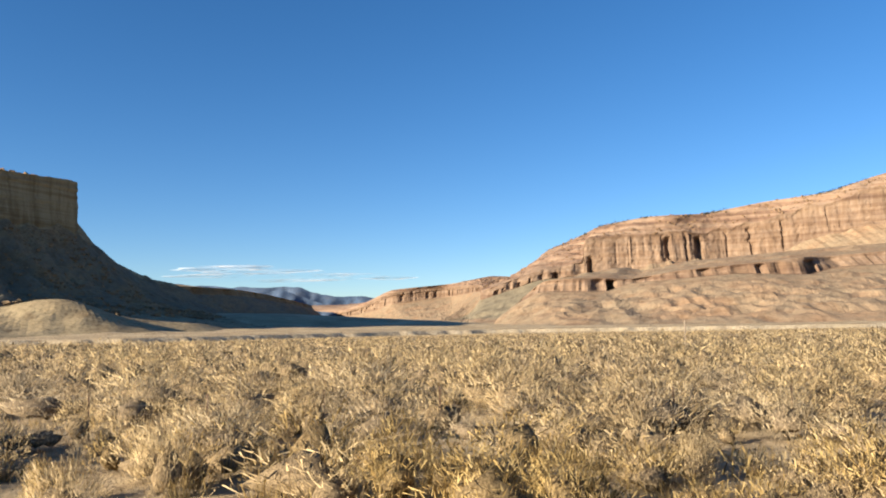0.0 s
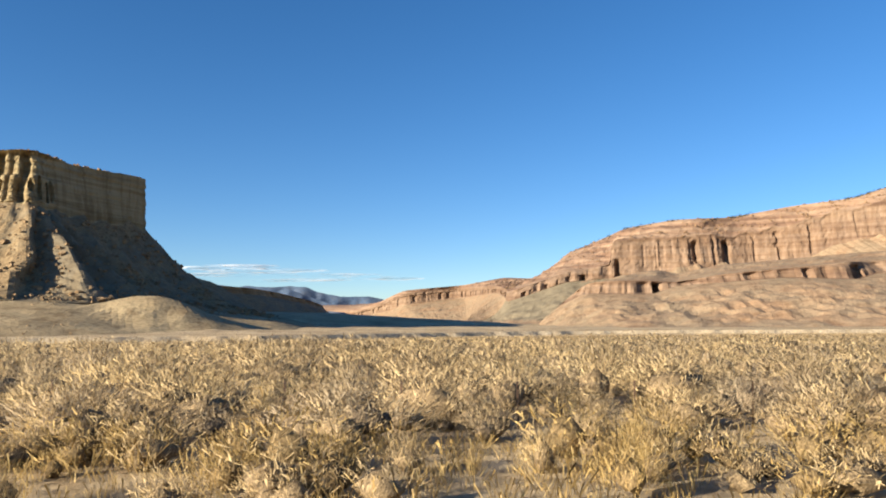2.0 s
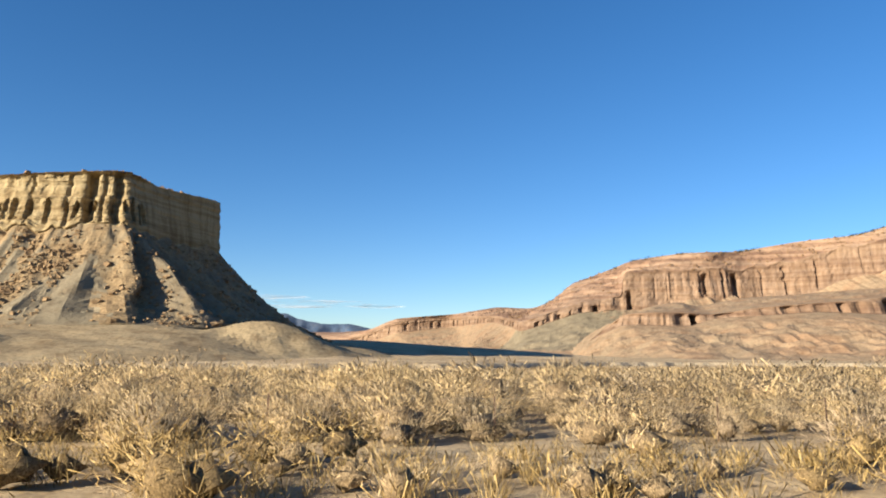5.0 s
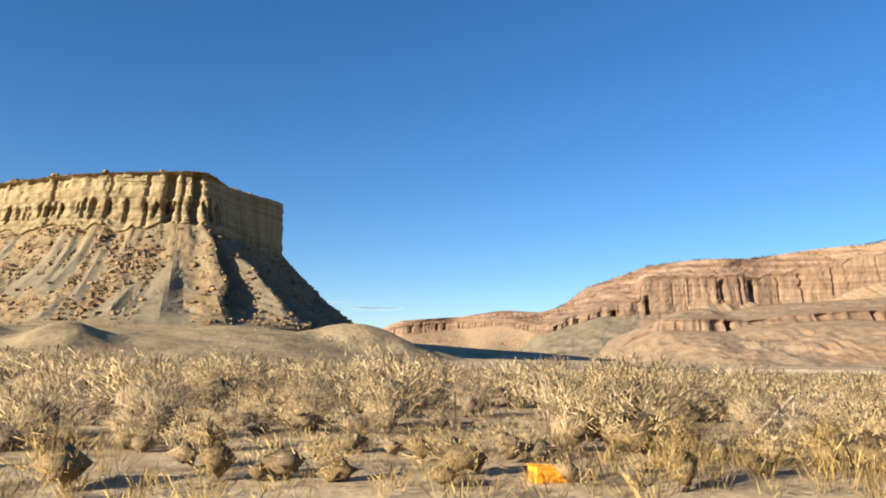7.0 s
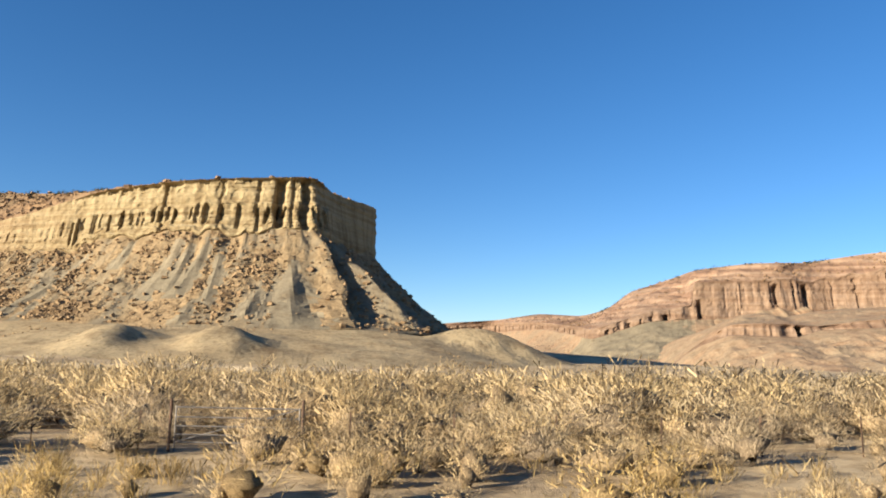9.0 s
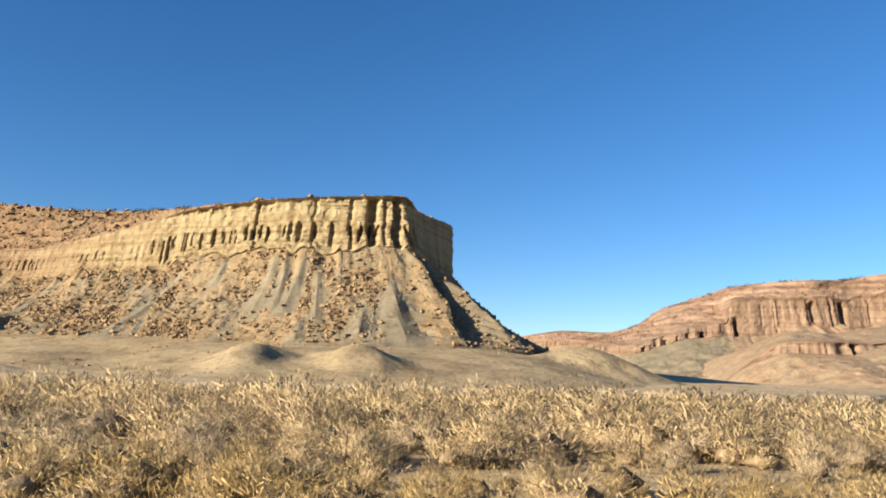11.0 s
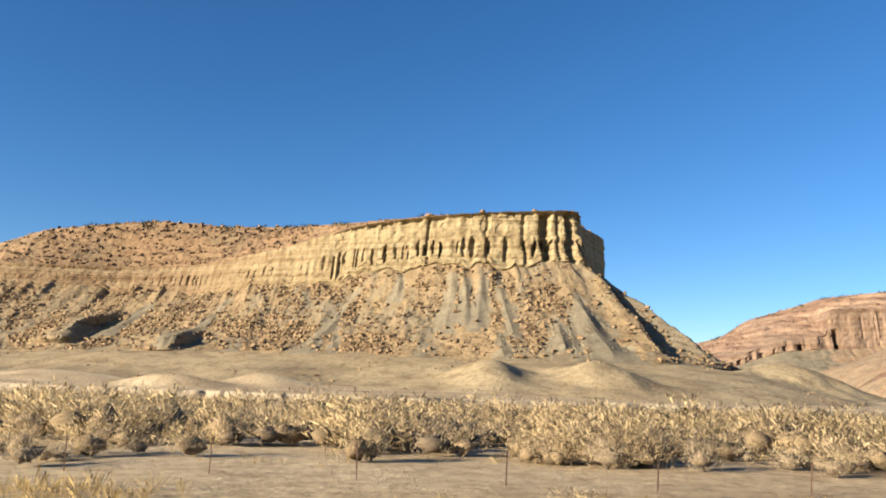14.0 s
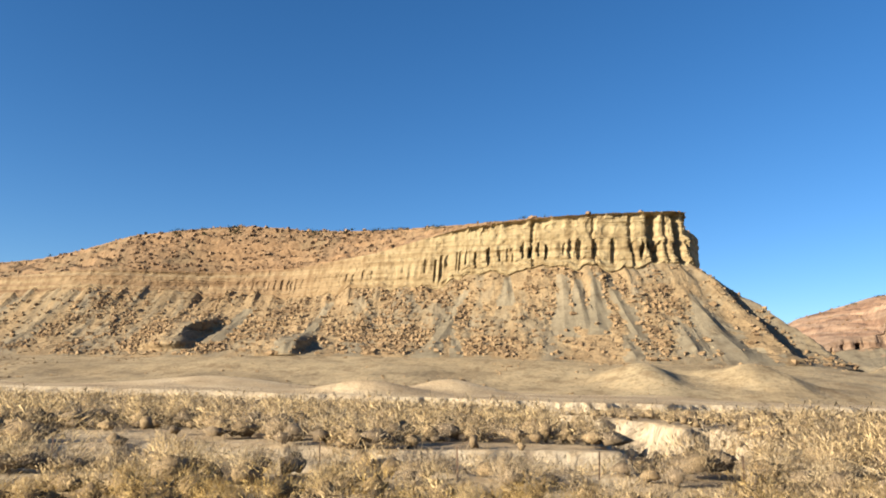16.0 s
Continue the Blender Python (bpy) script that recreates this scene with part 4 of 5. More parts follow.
def scatter(name, places, templates, mat, label, category):
    """One mesh of many bushes: places are rows of x, y, z, width, height, turn."""
    vs, fs, ms, ns, count = [], [], [], [], 0
    pick = rng.integers(0, len(templates), len(places))
    for k, (tv, tf, stalks, tn) in enumerate(templates):
        p = places[pick == k]
        if not len(p):
            continue
        c, s = np.cos(p[:, 5]), np.sin(p[:, 5])
        lean = rng.uniform(0.6, 1.15, (len(p), 1))
        x = (tv[None, :, 0] * c[:, None] - tv[None, :, 1] * s[:, None] * lean) * p[:, 3:4] + p[:, 0:1]
        y = (tv[None, :, 0] * s[:, None] + tv[None, :, 1] * c[:, None] * lean) * p[:, 3:4] + p[:, 1:2]
        z = tv[None, :, 2] * p[:, 4:5] + p[:, 2:3] - 0.03
        vs.append(np.stack([x, y, z], -1).reshape(-1, 3))
        fs.append((tf[None] + (np.arange(len(p)) * len(tv))[:, None, None] + count).reshape(-1, tf.shape[1]))
        if tn is not None:
            ns.append(np.stack([tn[None, :, 0] * c[:, None] - tn[None, :, 1] * s[:, None], tn[None, :, 0] * s[:, None] + tn[None, :, 1] * c[:, None], tn[None, :, 2] + 0 * c[:, None]], -1).reshape(-1, 3))
        ms.append(np.tile(np.arange(len(tf)) >= stalks, len(p)))
        count += len(p) * len(tv)
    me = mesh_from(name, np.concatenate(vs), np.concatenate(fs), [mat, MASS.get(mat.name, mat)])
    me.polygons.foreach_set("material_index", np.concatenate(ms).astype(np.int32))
    me.polygons.foreach_set("use_smooth", np.concatenate(ms) | bool(ns))
    if ns:
        face_out(me, np.concatenate(ns))
    ob = new(name, me)
    return tagged(ob, label, category, kind="stuff")


def strew(x0, x1, y0, y1, per, cover):
    """Places spread over a stretch, thinned where the brush is open; cover(x, y) is the chance of a bush."""
    n = int((x1 - x0) * (y1 - y0) * per)
    x, y = rng.uniform(x0, x1, n), rng.uniform(y0, y1, n)
    keep = rng.random(n) < cover(x, y)
    x, y = x[keep], y[keep]
    return x, y, ground_height(x, y)


def bare_strip(x, y):
    """Wide bare dirt between the shoulder and the brush."""
    return step(-432, -418, x) * (1 - step(-362, -344, x)) * (1 - step(22, 26, y)) * step(9, 11, y)


def open_shoulder(x):
    """From 0 to 1: how far the shoulder lies bare, but for tufts."""
    return 0.7 * step(-320, -280, x) * (1 - step(-90, -60, x))


def in_cut(x, y):
    return np.minimum(off_line(x, y, ARROYO), off_line(x, y, GULLY) + 1) < 5.5


def flat_cover(x, y):
    """How brushy the flat is: open dirt before and along the fence, wide bare ground towards the west, thick brush beyond."""
    edge = np.interp(x, [-480, -430, -395, -375, -350, -270, -240, -150, -60, 20], [37, 34, 26, 24.5, 22, 20.5, 19.5, 19.5, 19, 18])
    back = step(-1.0, 4.0, y - edge + 5.0 * rough(x / 9.0, y / 9.0, 12.0, 2))
    front = 0.75 * step(-0.6, 0.0, rough(x / 8.0, y / 4.0, 5.0, 3) + np.interp(x, [-480, -445, -430, -330, -260, -130, 20], [-0.35, -0.15, -0.4, -0.5, -0.35, -0.1, 0.45]))
    gap = step(-0.75, -0.35, rough(x / 13.0, y / 6.0, 31.0, 3))
    return np.maximum(back * gap, front) * (1 - 0.96 * bare_strip(x, y)) * np.where(in_cut(x, y), 0.75, 1.0)


def bushes(x, y, z, low, high):
    size = 1.12 * (low + (high - low) * rng.random(len(x)) ** 1.2) * (0.7 + 0.6 * rng.random(len(x))) * np.where((y > 22) & (y < 64), np.interp(x, [-470, -430, -390, -240, -170, 20], [1.4, 1.45, 1.5, 1.45, 1.15, 1.1]), 1.0)
    return np.stack([x, y, z, size * rng.uniform(1.2, 2.1, len(x)), size, rng.uniform(0, 6.28, len(x))], -1)


edge_t = [bush_template("rabbit", 260, 140 + k, 6, 3) for k in range(8)]
near_t = [bush_template("rabbit", 620, k, 7, 4) for k in range(10)]
nsage_t = [bush_template("sage", 620, 20 + k, 7, 4) for k in range(10)]
mid_t = [bush_template("rabbit", 170, 40 + k, 6, 3) for k in range(10)]
msage_t = [bush_template("sage", 170, 50 + k, 6, 3) for k in range(10)]
far_t = [bush_template("sage", 34, 60 + k, 5, 2) for k in range(10)]
faint_t = [bush_template("sage", 7, 80 + k, 4, 1) for k in range(10)]
x, y, z = strew(-488, 22, 15.5, 29, 0.52, flat_cover)
half = rng.random(len(x)) < 0.55
scatter("near_brush", bushes(x, y, z, 0.6, 1.4)[half], near_t, BRUSH, "straw-coloured dry rabbitbrush by the fence", "brush")
scatter("near_sage", bushes(x, y, z, 0.5, 1.25)[~half], nsage_t, SAGE, "grey-brown sagebrush by the fence", "brush")
x, y, z = strew(-505, 38, 29, 55, 0.52, flat_cover)
half = rng.random(len(x)) < 0.6
scatter("mid_brush", bushes(x, y, z, 0.7, 1.5)[half], mid_t, BRUSH, "dense straw-coloured brush over the flat", "brush")
scatter("mid_sage", bushes(x, y, z, 0.6, 1.35)[~half], msage_t, SAGE, "grey sagebrush over the flat", "brush")
x, y, z = strew(-560, 80, 55, 135, 0.36, lambda x, y: (1 - 0.8 * step(95, 135, y)) * step(-0.9, -0.4, rough(x / 16.0, y / 9.0, 3.0, 3)) * np.where(in_cut(x, y), 0.3, 1.0) * np.interp(x, [-500, -430], [0.85, 1]))
half = rng.random(len(x)) < 0.65
scatter("open_brush", bushes(x, y, z, 0.9, 1.6)[half], far_t, BRUSH, "straw-coloured brush far over the flat", "brush")
scatter("open_sage", bushes(x, y, z, 0.9, 1.5)[~half], far_t, SAGE, "grey sagebrush far over the flat", "brush")
x, y, z = strew(-720, 260, 112, 400, 0.18, lambda x, y: step(12, 45, bank_line(x) - y) * step(-0.8, -0.2, rough(x / 20.0, y / 14.0, 3.0, 3)))
scatter("far_brush", bushes(x, y, z, 0.7, 1.3), faint_t, BRUSH, "far dry brush before the wash", "brush")
x, y, z = strew(-720, 300, 130, 520, 0.07, lambda x, y: (y > bank_line(x) + 2) * step(-0.2, 0.4, rough(x / 20.0, y / 14.0, 8.0, 3)) * (np.interp(x, [-250, -150], [0, 1]) + (y < 270)))
scatter("low_scrub", bushes(x, y, z, 0.35, 0.8), faint_t, SAGE, "sparse low scrub beyond the wash", "scrub")
x, y, z = strew(-490, 22, 11.2, 15.8, 0.95, lambda x, y: step(-0.7, 0.0, rough(x / 7.0, y / 7.0, 41.0, 2)) * np.interp(x, [-470, -440, -400, -340], [0.9, 0.6, 0.4, 1.2]) * (1 - 0.96 * bare_strip(x, y)) * (1 - open_shoulder(x)))
half = rng.random(len(x)) < 0.5
scatter("shoulder_brush", bushes(x, y, z, 0.55, 1.05)[half], edge_t, GRASS, "golden dry brush along the road shoulder", "brush")
scatter("shoulder_scrub", bushes(x, y, z, 0.5, 0.95)[~half], edge_t, BRUSH, "straw-coloured scrub along the road shoulder", "brush")
x, y, z = strew(-488, 22, 15.5, 34, 0.5, lambda x, y: 0.6 * (1 - 0.9 * bare_strip(x, y)) * step(-0.2, 0.4, rough(x / 6.0, y / 6.0, 18.0, 3)))
grass_t = [bush_template("grass", 30, 90 + k) for k in range(8)]
scatter("grass", bushes(x, y, z, 0.2, 0.5), grass_t, GRASS, "tufts of bleached dry grass on bare dirt", "grass")
x, y, z = strew(-488, 22, 10.5, 16.5, 2.5, lambda x, y: step(-0.5, 0.3, rough(x / 7.0, y / 5.0, 18.0, 3) + np.interp(x, [-480, -440, -400, -330, -250, 20], [0.1, 0.0, -0.6, -0.4, 0.1, 0.3])))
scatter("shoulder_grass", bushes(x, y, z, 0.35, 0.75), grass_t, GRASS, "golden dry grass along the road shoulder", "grass")


# single bushes close to the road, built once each and set out along the shoulder
def bush_thing(name, label, category, group, kind, mat, n, seed):
    root = tagged(new(name), label, category, group)
    v, f, stalks, facing = bush_template(kind, n, seed, *((0, 0) if kind == "grass" else (7, 4)))
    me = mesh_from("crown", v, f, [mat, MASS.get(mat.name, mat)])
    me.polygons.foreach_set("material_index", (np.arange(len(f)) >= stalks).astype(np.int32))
    me.polygons.foreach_set("use_smooth", np.ones(len(f), bool))
    face_out(me, facing)
    new("crown", me).parent = root
    new("trunk", mesh_from("trunk", *trunk_template(seed), TWIG)).parent = root
    return root


def set_out(makers, n, place, low, high):
    for k in range(n):
        x, y = place(k)
        if random.random() < max(0.95 * float(bare_strip(x, y)), float(open_shoulder(x)) * (y < 16)):
            continue
        s = random.uniform(low, high)
        m = Matrix.LocRotScale((x, y, float(ground_height(x, y)) - 0.03), Euler((0, 0, random.uniform(0, 6.28))), (1, 1, 1))
        thing = copy_thing(makers[k % len(makers)], m)
        thing.scale = (s * random.uniform(0.85, 1.2), s * random.uniform(0.85, 1.2), s)


random.seed(11)
shoulder = [bush_thing("rabbitbrush", "golden dry rabbitbrush on the road shoulder", "bush", "rabbitbrush along the shoulder", "rabbit", GRASS if k % 3 == 0 else BRUSH, 1500, 200 + k) for k in range(4)]
set_out(shoulder, 235, lambda k: (-492 + 2.2 * k + random.uniform(-1.6, 1.6), random.choice([11.2, 12.2, 13.2, 14.2]) + random.uniform(-0.7, 0.7)), 0.7, 1.35)
big = [bush_thing("sagebrush", "large grey-brown sagebrush with a dark woody base", "bush", "large sagebrush by the fence", "sage", SAGE, 1500, 230 + k) for k in range(4)]
set_out(big, 120, lambda k: (-484 + 4.2 * k + random.uniform(-2, 2), random.uniform(17.5, 27)), 1.1, 1.8)
tuft = [bush_thing("grass_clump", "clump of tall bleached bunchgrass", "grass clump", "bunchgrass along the shoulder", "grass", GRASS, 160, 250 + k) for k in range(3)]
set_out(tuft, 160, lambda k: (-488 + 3.15 * k + random.uniform(-2, 2), random.uniform(10, 17)), 0.55, 1.0)
for first in shoulder + big + tuft:
    x0 = random.uniform(-480, 10)
    first.location = (x0, 13.5, float(ground_height(x0, 13.5)) - 0.03)


# ---- rocks ----
def block_template(seed):
    r = np.random.default_rng(seed)
    v = np.array([(a, b, c) for a in (-1, 1) for b in (-1, 1) for c in (-1, 1)], float) * 0.5
    v = v * r.uniform(0.75, 1.2, 3) + r.normal(0, 0.09, v.shape)
    f = np.array([(0, 1, 3, 2), (4, 6, 7, 5), (0, 4, 5, 1), (2, 3, 7, 6), (1, 5, 7, 3)])
    turn = np.array(Euler(r.uniform(-0.7, 0.7, 3)).to_matrix())
    return v @ turn.T + (0, 0, 0.12), f, 5, None


blocks = [block_template(300 + k) for k in range(12)]


def on_sheet(v, r0, r1, n, want):
    """Places on rows r0 to r1 of a swept sheet, kept where want() says so."""
    rr, cc = rng.integers(r0, r1, n), rng.integers(0, v.shape[1], n)
    p = v[rr, cc]
    return p[rng.random(n) < want(p)]


def rocks(p, low, high):
    size = low + (high - low) * rng.random(len(p)) ** 3.0
    return np.concatenate([p, (size * rng.uniform(0.8, 1.4, len(p)))[:, None], (size * rng.uniform(0.6, 1.0, len(p)))[:, None], rng.uniform(0, 6.28, (len(p), 1))], 1)


def rubble(p):
    """Blocks lie thick on the slope but for fans of bare shale, and thin out on the shaded side."""
    bare = fan_cover(p[:, 0], (80 - p[:, 2]) / 64.0) > 0.02
    clump = 0.12 + 0.88 * step(-0.35, 0.35, rough(p[:, 0] / 16.0, p[:, 1] / 30.0, 4.0, 3))
    return np.where(bare, 0.03, clump) * (p[:, 0] > -900) * np.where(p[:, 1] > 600, 0.0, np.where(p[:, 0] > -345, 0.3, 1.0))


cliff_row = 6 + UPPER_ROWS
talus_rows, upper_rows = (cliff_row + 44 + 1, cliff_row + 44 + 43), (6, cliff_row)
scatter("talus_boulders", rocks(on_sheet(BUTTE_V, *talus_rows, 60000, rubble), 0.4, 2.6), blocks, BOULDER, "rubble of tan sandstone blocks on the talus", "boulders")
scatter("rim_boulders", rocks(on_sheet(BUTTE_V, *upper_rows, 16000, lambda p: step(-500, -570, p[:, 0]) * 0.5 + 0.02), 0.5, 3.0), blocks, RUST_BOULDER, "broken rust-brown sandstone blocks on the upper slope", "boulders")
scatter("toe_boulders", rocks(on_sheet(BUTTE_V, cliff_row + 44 + 36, cliff_row + 44 + 47, 2600, lambda p: (p[:, 0] > -330) * (p[:, 1] > 440) * 0.8), 0.7, 3.6), blocks, BOULDER, "large tan blocks at the foot of the talus", "boulders")
scatter("red_boulders", rocks(on_sheet(RED_V, 4, 38, 3000, lambda p: (p[:, 1] < 1800) * 1.0), 1.0, 4.0), blocks, RUST_BOULDER, "scattered red blocks above the cliff", "boulders")

# ---- junipers along the rims ----
jun_t = [bush_template("sage", 40, 330 + k, 5, 2) for k in range(4)]
scatter("rim_junipers", bushes(*on_sheet(BUTTE_V, 4, 14, 3400, lambda p: step(-410, -450, p[:, 0]) * step(-0.2, 0.4, grain(p[:, 0] / 14.0, p[:, 1] / 14.0))).T, 1.6, 3.0), jun_t, JUNIPER, "dark junipers along the butte's rim", "junipers")
scatter("mesa_junipers", bushes(*on_sheet(RED_V, 3, 8, 3600, lambda p: (p[:, 1] < 1900) * step(-0.1, 0.4, grain(p[:, 0] / 24.0, p[:, 1] / 24.0))).T, 2.0, 4.5), jun_t, JUNIPER, "dark junipers along the mesa's rim", "junipers")


# ---- low scrub and stones on the clay apron of the butte ----
apron_rows = (cliff_row + 44 + 44, cliff_row + 44 + 44 + 20)
scatter("apron_scrub", bushes(*on_sheet(BUTTE_V, *apron_rows, 15000, lambda p: (p[:, 0] > -800) * (p[:, 0] < -150) * (0.12 + 0.6 * step(0.0, 0.5, rough(p[:, 0] / 22.0, p[:, 1] / 18.0, 6.0, 3)))).T, 0.35, 0.8), faint_t, SAGE, "sparse grey scrub over the clay slopes below the butte", "scrub")
scatter("apron_stones", rocks(on_sheet(BUTTE_V, *apron_rows, 9000, lambda p: (p[:, 0] > -800) * (p[:, 0] < -150) * step(0.1, 0.7, rough(p[:, 0] / 18.0, p[:, 1] / 24.0, 16.0, 3))), 0.3, 1.3), blocks, BOULDER, "scattered brown stones on the clay slopes below the butte", "stones")


# ---- the fence ----
def part(name, bm, mat, parent, label=""):
    me = bpy.data.meshes.new(name)
    bm.to_mesh(me)
    bm.free()
    me.materials.append(mat)
    ob = new(name, me)
    ob.parent = parent
    if label:
        ob["label"] = label
    return ob


def add_box(bm, x0, y0, z0, x1, y1, z1):
    bmesh.ops.create_cube(bm, size=1.0, matrix=Matrix.Translation(((x0 + x1) / 2, (y0 + y1) / 2, (z0 + z1) / 2)) @ Matrix.Diagonal((x1 - x0, y1 - y0, z1 - z0, 1)))


RUST, nt, bsdf = material("rusty_steel", 0.75)
bsdf.inputs["Metallic"].default_value = 0.3
nt.links.new(ramp_of(nt, noise_of(nt, (14, 14, 5), 5), [(0.35, (0.05, 0.035, 0.028)), (0.65, (0.14, 0.085, 0.055))]), bsdf.inputs["Base Color"])
GALV, nt, bsdf = material("galvanised_wire", 0.5)
bsdf.inputs["Metallic"].default_value = 0.6
nt.links.new(ramp_of(nt, noise_of(nt, (5, 5, 5), 3), [(0.35, (0.10, 0.09, 0.08)), (0.65, (0.2, 0.185, 0.17))]), bsdf.inputs["Base Color"])
OLDWOOD, nt, bsdf = material("weathered_wood", 0.9)
nt.links.new(ramp_of(nt, noise_of(nt, (20, 20, 2.5), 6), [(0.3, (0.12, 0.09, 0.065)), (0.55, (0.25, 0.2, 0.15)), (0.75, (0.38, 0.32, 0.25))]), bsdf.inputs["Base Color"])
PLATE_WHITE, nt, bsdf = material("white_plastic", 0.5)
nt.links.new(ramp_of(nt, noise_of(nt, (8, 8, 4), 4), [(0.3, (0.55, 0.54, 0.52)), (0.6, (0.78, 0.78, 0.76))]), bsdf.inputs["Base Color"])
ORANGE, nt, bsdf = material("faded_orange_plastic", 0.5)
nt.links.new(ramp_of(nt, noise_of(nt, (6, 6, 6), 4), [(0.3, (0.75, 0.25, 0.02)), (0.6, (0.9, 0.38, 0.03))]), bsdf.inputs["Base Color"])

FENCE_Y = 20.0
fence = tagged(new("wire_fence"), "wire stock fence on slim rusty steel posts", "fence")
stations_x = [15.0 - 3.05 * k for k in range(119)] + [15.0 - 3.05 * 118 - 5.05 * k for k in range(1, 29)]
bm = bmesh.new()
add_box(bm, -0.025, -0.004, -0.35, 0.025, 0.004, 1.18)
add_box(bm, -0.004, 0.004, -0.35, 0.004, 0.036, 1.18)
add_box(bm, -0.05, -0.012, -0.25, 0.05, -0.004, 0.0)
first_post = part("post", bm, RUST, fence)
tops = []
for k, px in enumerate(stations_x):
    post = first_post if k == 0 else new("post", first_post.data)
    post.parent = fence
    gz = float(ground_height(px, FENCE_Y))
    post.location = (px, FENCE_Y, gz)
    post.rotation_euler = (random.gauss(0, 0.02), random.gauss(0, 0.025), random.gauss(0, 0.15))
    tops.append((px, gz))
for h in (0.22, 0.45, 0.68, 0.90, 1.12):
    xs = np.array([t[0] for t in tops])
    zs = np.array([t[1] for t in tops]) + h
    v, r = [], 0.002
    for dy, dz in ((-r, -r), (r, -r), (0, r)):
        v.append(np.stack([xs, np.full_like(xs, FENCE_Y - 0.02 + dy), zs + dz], -1))
    n = len(xs)
    f = [(a * n + i, a * n + i + 1, b * n + i + 1, b * n + i) for a, b in ((0, 1), (1, 2), (2, 0)) for i in range(n - 1)]
    new("wire", mesh_from("wire", np.concatenate(v), f, GALV)).parent = fence


def pole(bm, a, b, r0, r1, sides=10):
    """A tapered round pole from a to b."""
    a, b = Vector(a), Vector(b)
    turn = (b - a).to_track_quat("Z", "Y").to_matrix().to_4x4()
    bmesh.ops.create_cone(bm, cap_ends=True, segments=sides, radius1=r0, radius2=r1, depth=(b - a).length, matrix=Matrix.Translation((a + b) / 2) @ turn)


def brace(px):
    gz = float(ground_height(px, FENCE_Y))
    thing = tagged(new("fence_brace"), "leaning weathered wooden brace pole against the fence", "brace pole")
    thing.location = (px, FENCE_Y + 0.25, gz)
    bm = bmesh.new()
    pole(bm, (-0.75, 0, -0.1), (0.55, 0, 1.15), 0.055, 0.045)
    part("pole", bm, OLDWOOD, thing)
    bm = bmesh.new()
    pole(bm, (0.62, 0.05, -0.3), (0.62, 0.05, 1.2), 0.06, 0.055)
    part("upright", bm, OLDWOOD, thing)


for px in (-189.2, -36.0):
    brace(px)


def gate(x0, x1):
    """A tube gate hung in the fence line: two upright ends, five rails and a brace."""
    gz = float(ground_height((x0 + x1) / 2, FENCE_Y + 0.12))
    thing = tagged(new("tube_gate"), "low grey steel tube gate in the wire fence", "gate")
    thing.location = ((x0 + x1) / 2, FENCE_Y + 0.12, gz)
    half = (x1 - x0) / 2
    for h in (0.28, 0.50, 0.74, 1.00, 1.28):
        bm = bmesh.new()
        pole(bm, (-half, 0, h), (half, 0, h), 0.022, 0.022, 8)
        part("rail", bm, GALV, thing)
    for side in (-half, half):
        bm = bmesh.new()
        pole(bm, (side, 0, 0.0), (side, 0, 1.32), 0.026, 0.026, 8)
        part("end_tube", bm, GALV, thing)
    bm = bmesh.new()
    pole(bm, (-half + 0.05, 0.03, 0.30), (half - 0.05, 0.03, 1.26), 0.015, 0.015, 8)
    part("brace", bm, GALV, thing)


def stout_post(px, top):
    """A stout rusty pipe post with a welded cap, at a gate or a corner of the fence."""
    gz = float(ground_height(px, FENCE_Y + 0.1))
    thing = tagged(new("pipe_post"), "stout rusty pipe post in the fence line", "post", "pipe posts of the fence")
    thing.location = (px, FENCE_Y + 0.1, gz)
    bm = bmesh.new()
    pole(bm, (0, 0, -0.3), (0, 0, top), 0.045, 0.045)
    part("shaft", bm, RUST, thing)
    bm = bmesh.new()
    pole(bm, (0, 0, top), (0, 0, top + 0.03), 0.05, 0.03)
    part("cap", bm, RUST, thing)


GATE_EAST = -260.9
gate(GATE_EAST - 3.7, GATE_EAST - 0.1)
stout_post(GATE_EAST, 1.5)
stout_post(GATE_EAST - 3.85, 1.5)


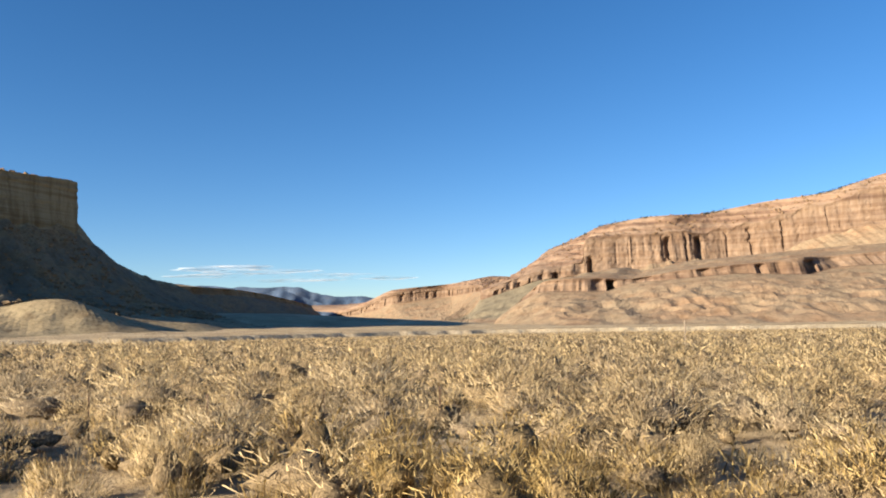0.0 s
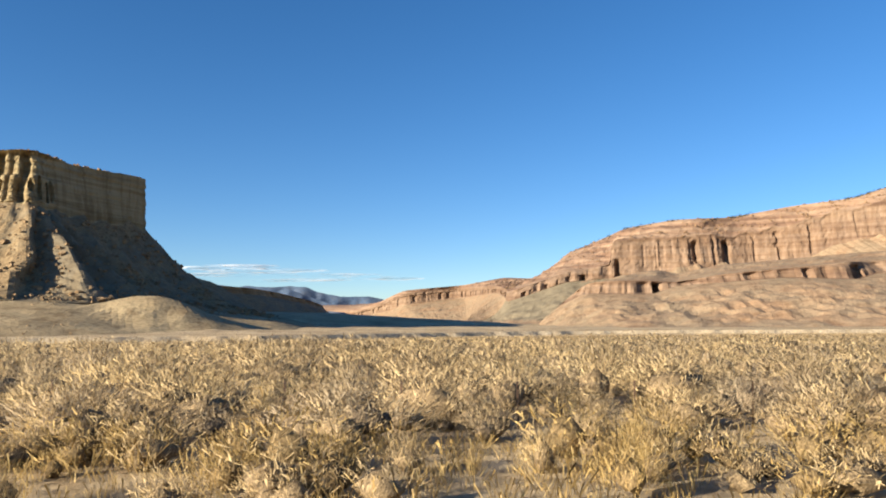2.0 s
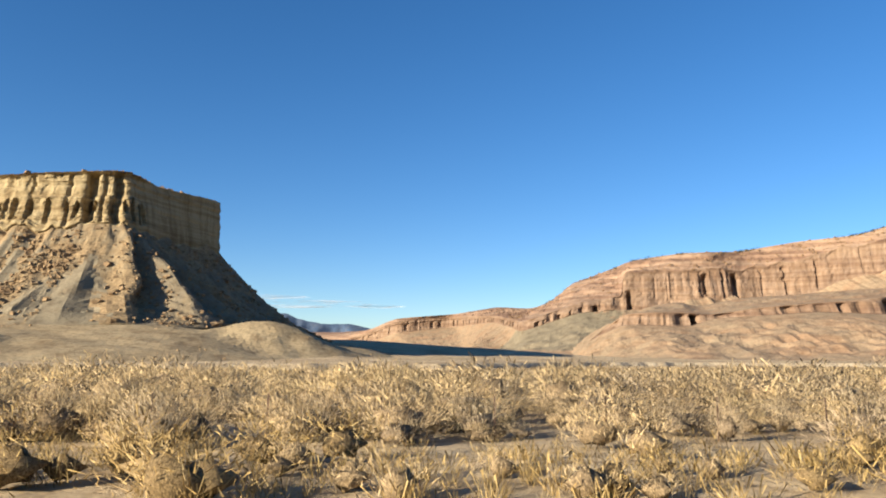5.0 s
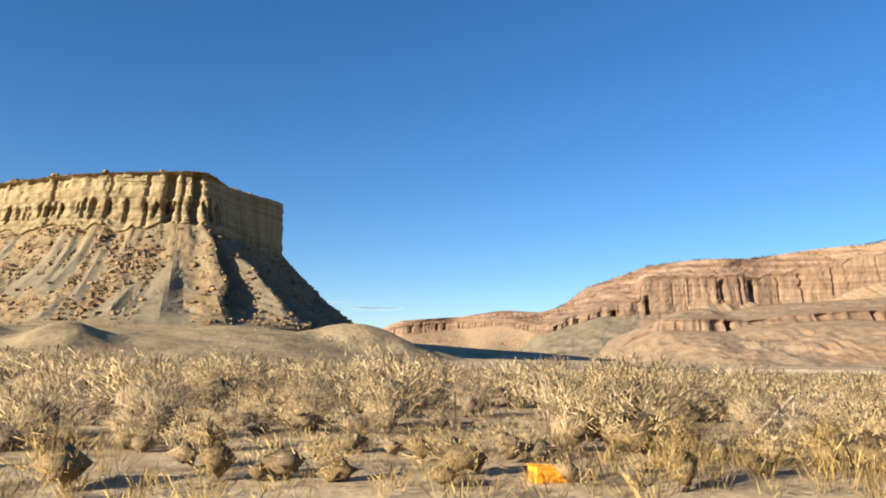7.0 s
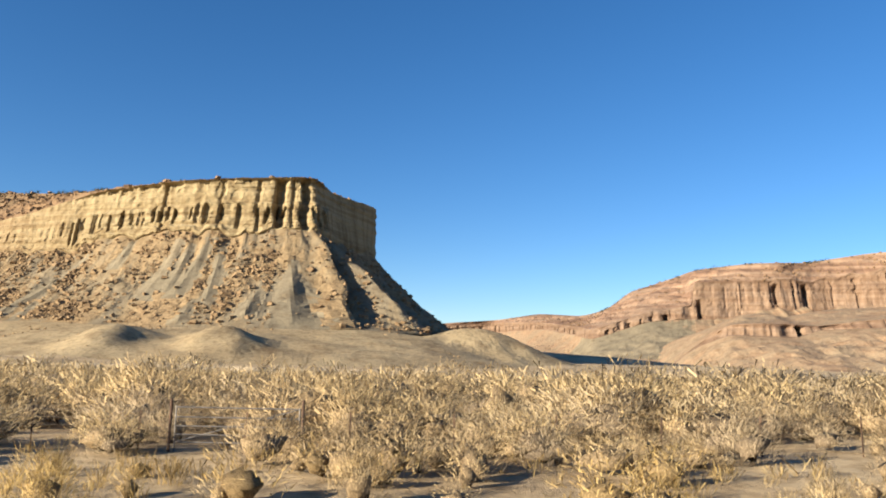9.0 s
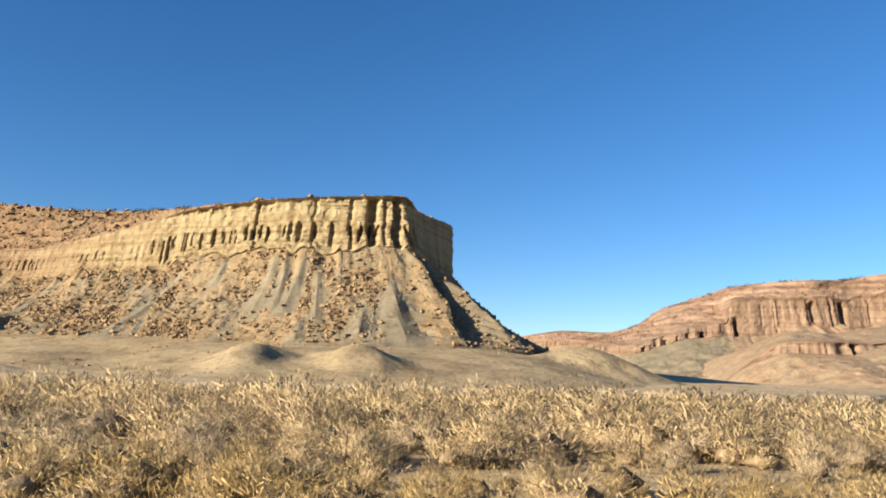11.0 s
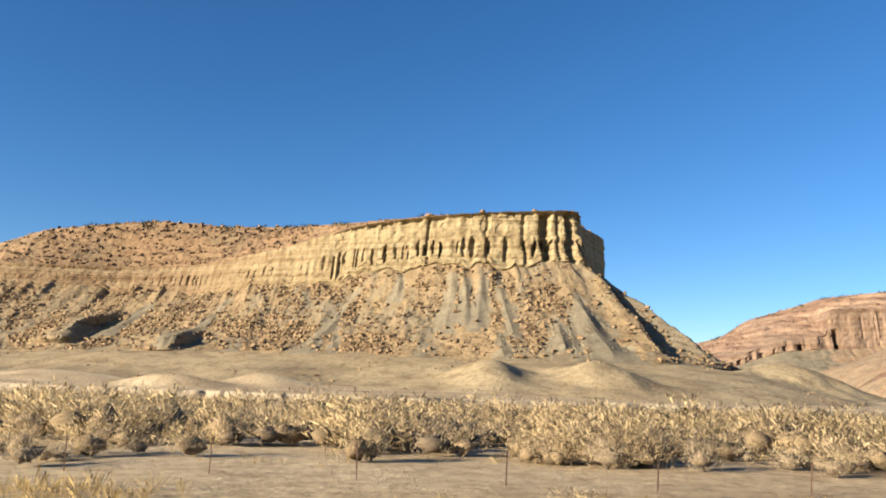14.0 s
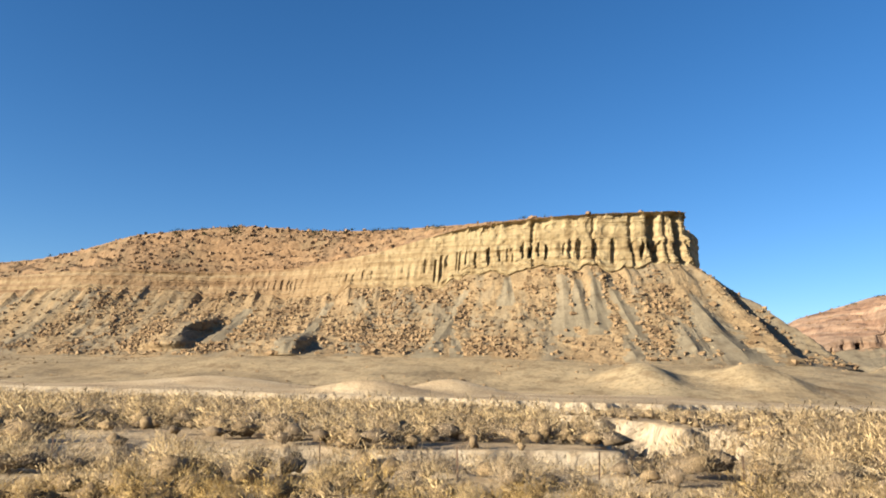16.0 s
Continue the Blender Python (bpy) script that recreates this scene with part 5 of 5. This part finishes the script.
# ---- marker poles and litter by the road ----
def marker(px, top, mat, label):
    gz = float(ground_height(px, 7.0))
    thing = tagged(new("marker_pole"), label, "marker pole", "marker poles on the shoulder")
    thing.location = (px, 7.0, gz)
    bm = bmesh.new()
    pole(bm, (0, 0, -0.3), (0, 0, top - gz), 0.024, 0.018)
    part("shaft", bm, mat, thing)
    bm = bmesh.new()
    pole(bm, (0, 0, top - gz), (0, 0, top - gz + 0.03), 0.03, 0.012)
    part("cap", bm, mat, thing)


marker(-228.4, 2.48, PLATE_WHITE, "slim pale roadside marker pole on the shoulder")
marker(-387.9, 2.88, RUST, "slim dark roadside marker pole on the shoulder")
marker(-439.4, 2.66, OLDWOOD, "slim pale roadside marker pole on the shoulder")

lone = tagged(new("lone_post"), "tall weathered wooden post standing in the brush", "post")
lone.location = (31.0, 100.0, float(ground_height(31.0, 100.0)))
bm = bmesh.new()
pole(bm, (0, 0, -0.4), (0.05, 0, 2.9), 0.11, 0.09)
part("shaft", bm, OLDWOOD, lone)


def crate(px, py):
    """A crushed open crate on the dirt."""
    thing = tagged(new("plastic_crate"), "faded orange plastic crate lying on the dirt", "crate")
    thing.location, thing.rotation_euler = (px, py, float(ground_height(px, py)) - 0.02), (0.0, 0.06, 0.25)
    bm = bmesh.new()
    add_box(bm, -0.30, -0.20, 0.0, 0.30, 0.20, 0.02)
    part("bottom", bm, ORANGE, thing)
    for a, b, c, d in ((-0.30, -0.20, 0.30, -0.18), (-0.30, 0.18, 0.30, 0.20), (-0.30, -0.18, -0.28, 0.18), (0.28, -0.18, 0.30, 0.18)):
        bm = bmesh.new()
        add_box(bm, a, b, 0.02, c, d, 0.26)
        part("side", bm, ORANGE, thing)
    bm = bmesh.new()
    add_box(bm, -0.32, -0.22, 0.26, 0.32, -0.17, 0.29)
    add_box(bm, -0.32, 0.17, 0.26, 0.32, 0.22, 0.29)
    part("rim", bm, ORANGE, thing)


crate(-197.4, 12.4)
sheet = tagged(new("white_panel"), "bent white panel caught in the brush", "panel")
sheet.location, sheet.rotation_euler = (-34.9, 27.0, float(ground_height(-34.9, 27.0)) + 0.3), (radians(60), radians(12), 0.2)
bm = bmesh.new()
add_box(bm, -0.42, -0.28, 0.0, 0.42, 0.28, 0.02)
part("face", bm, PLATE_WHITE, sheet)
bm = bmesh.new()
add_box(bm, -0.42, -0.30, -0.05, 0.42, -0.28, 0.02)
part("flange", bm, PLATE_WHITE, sheet)
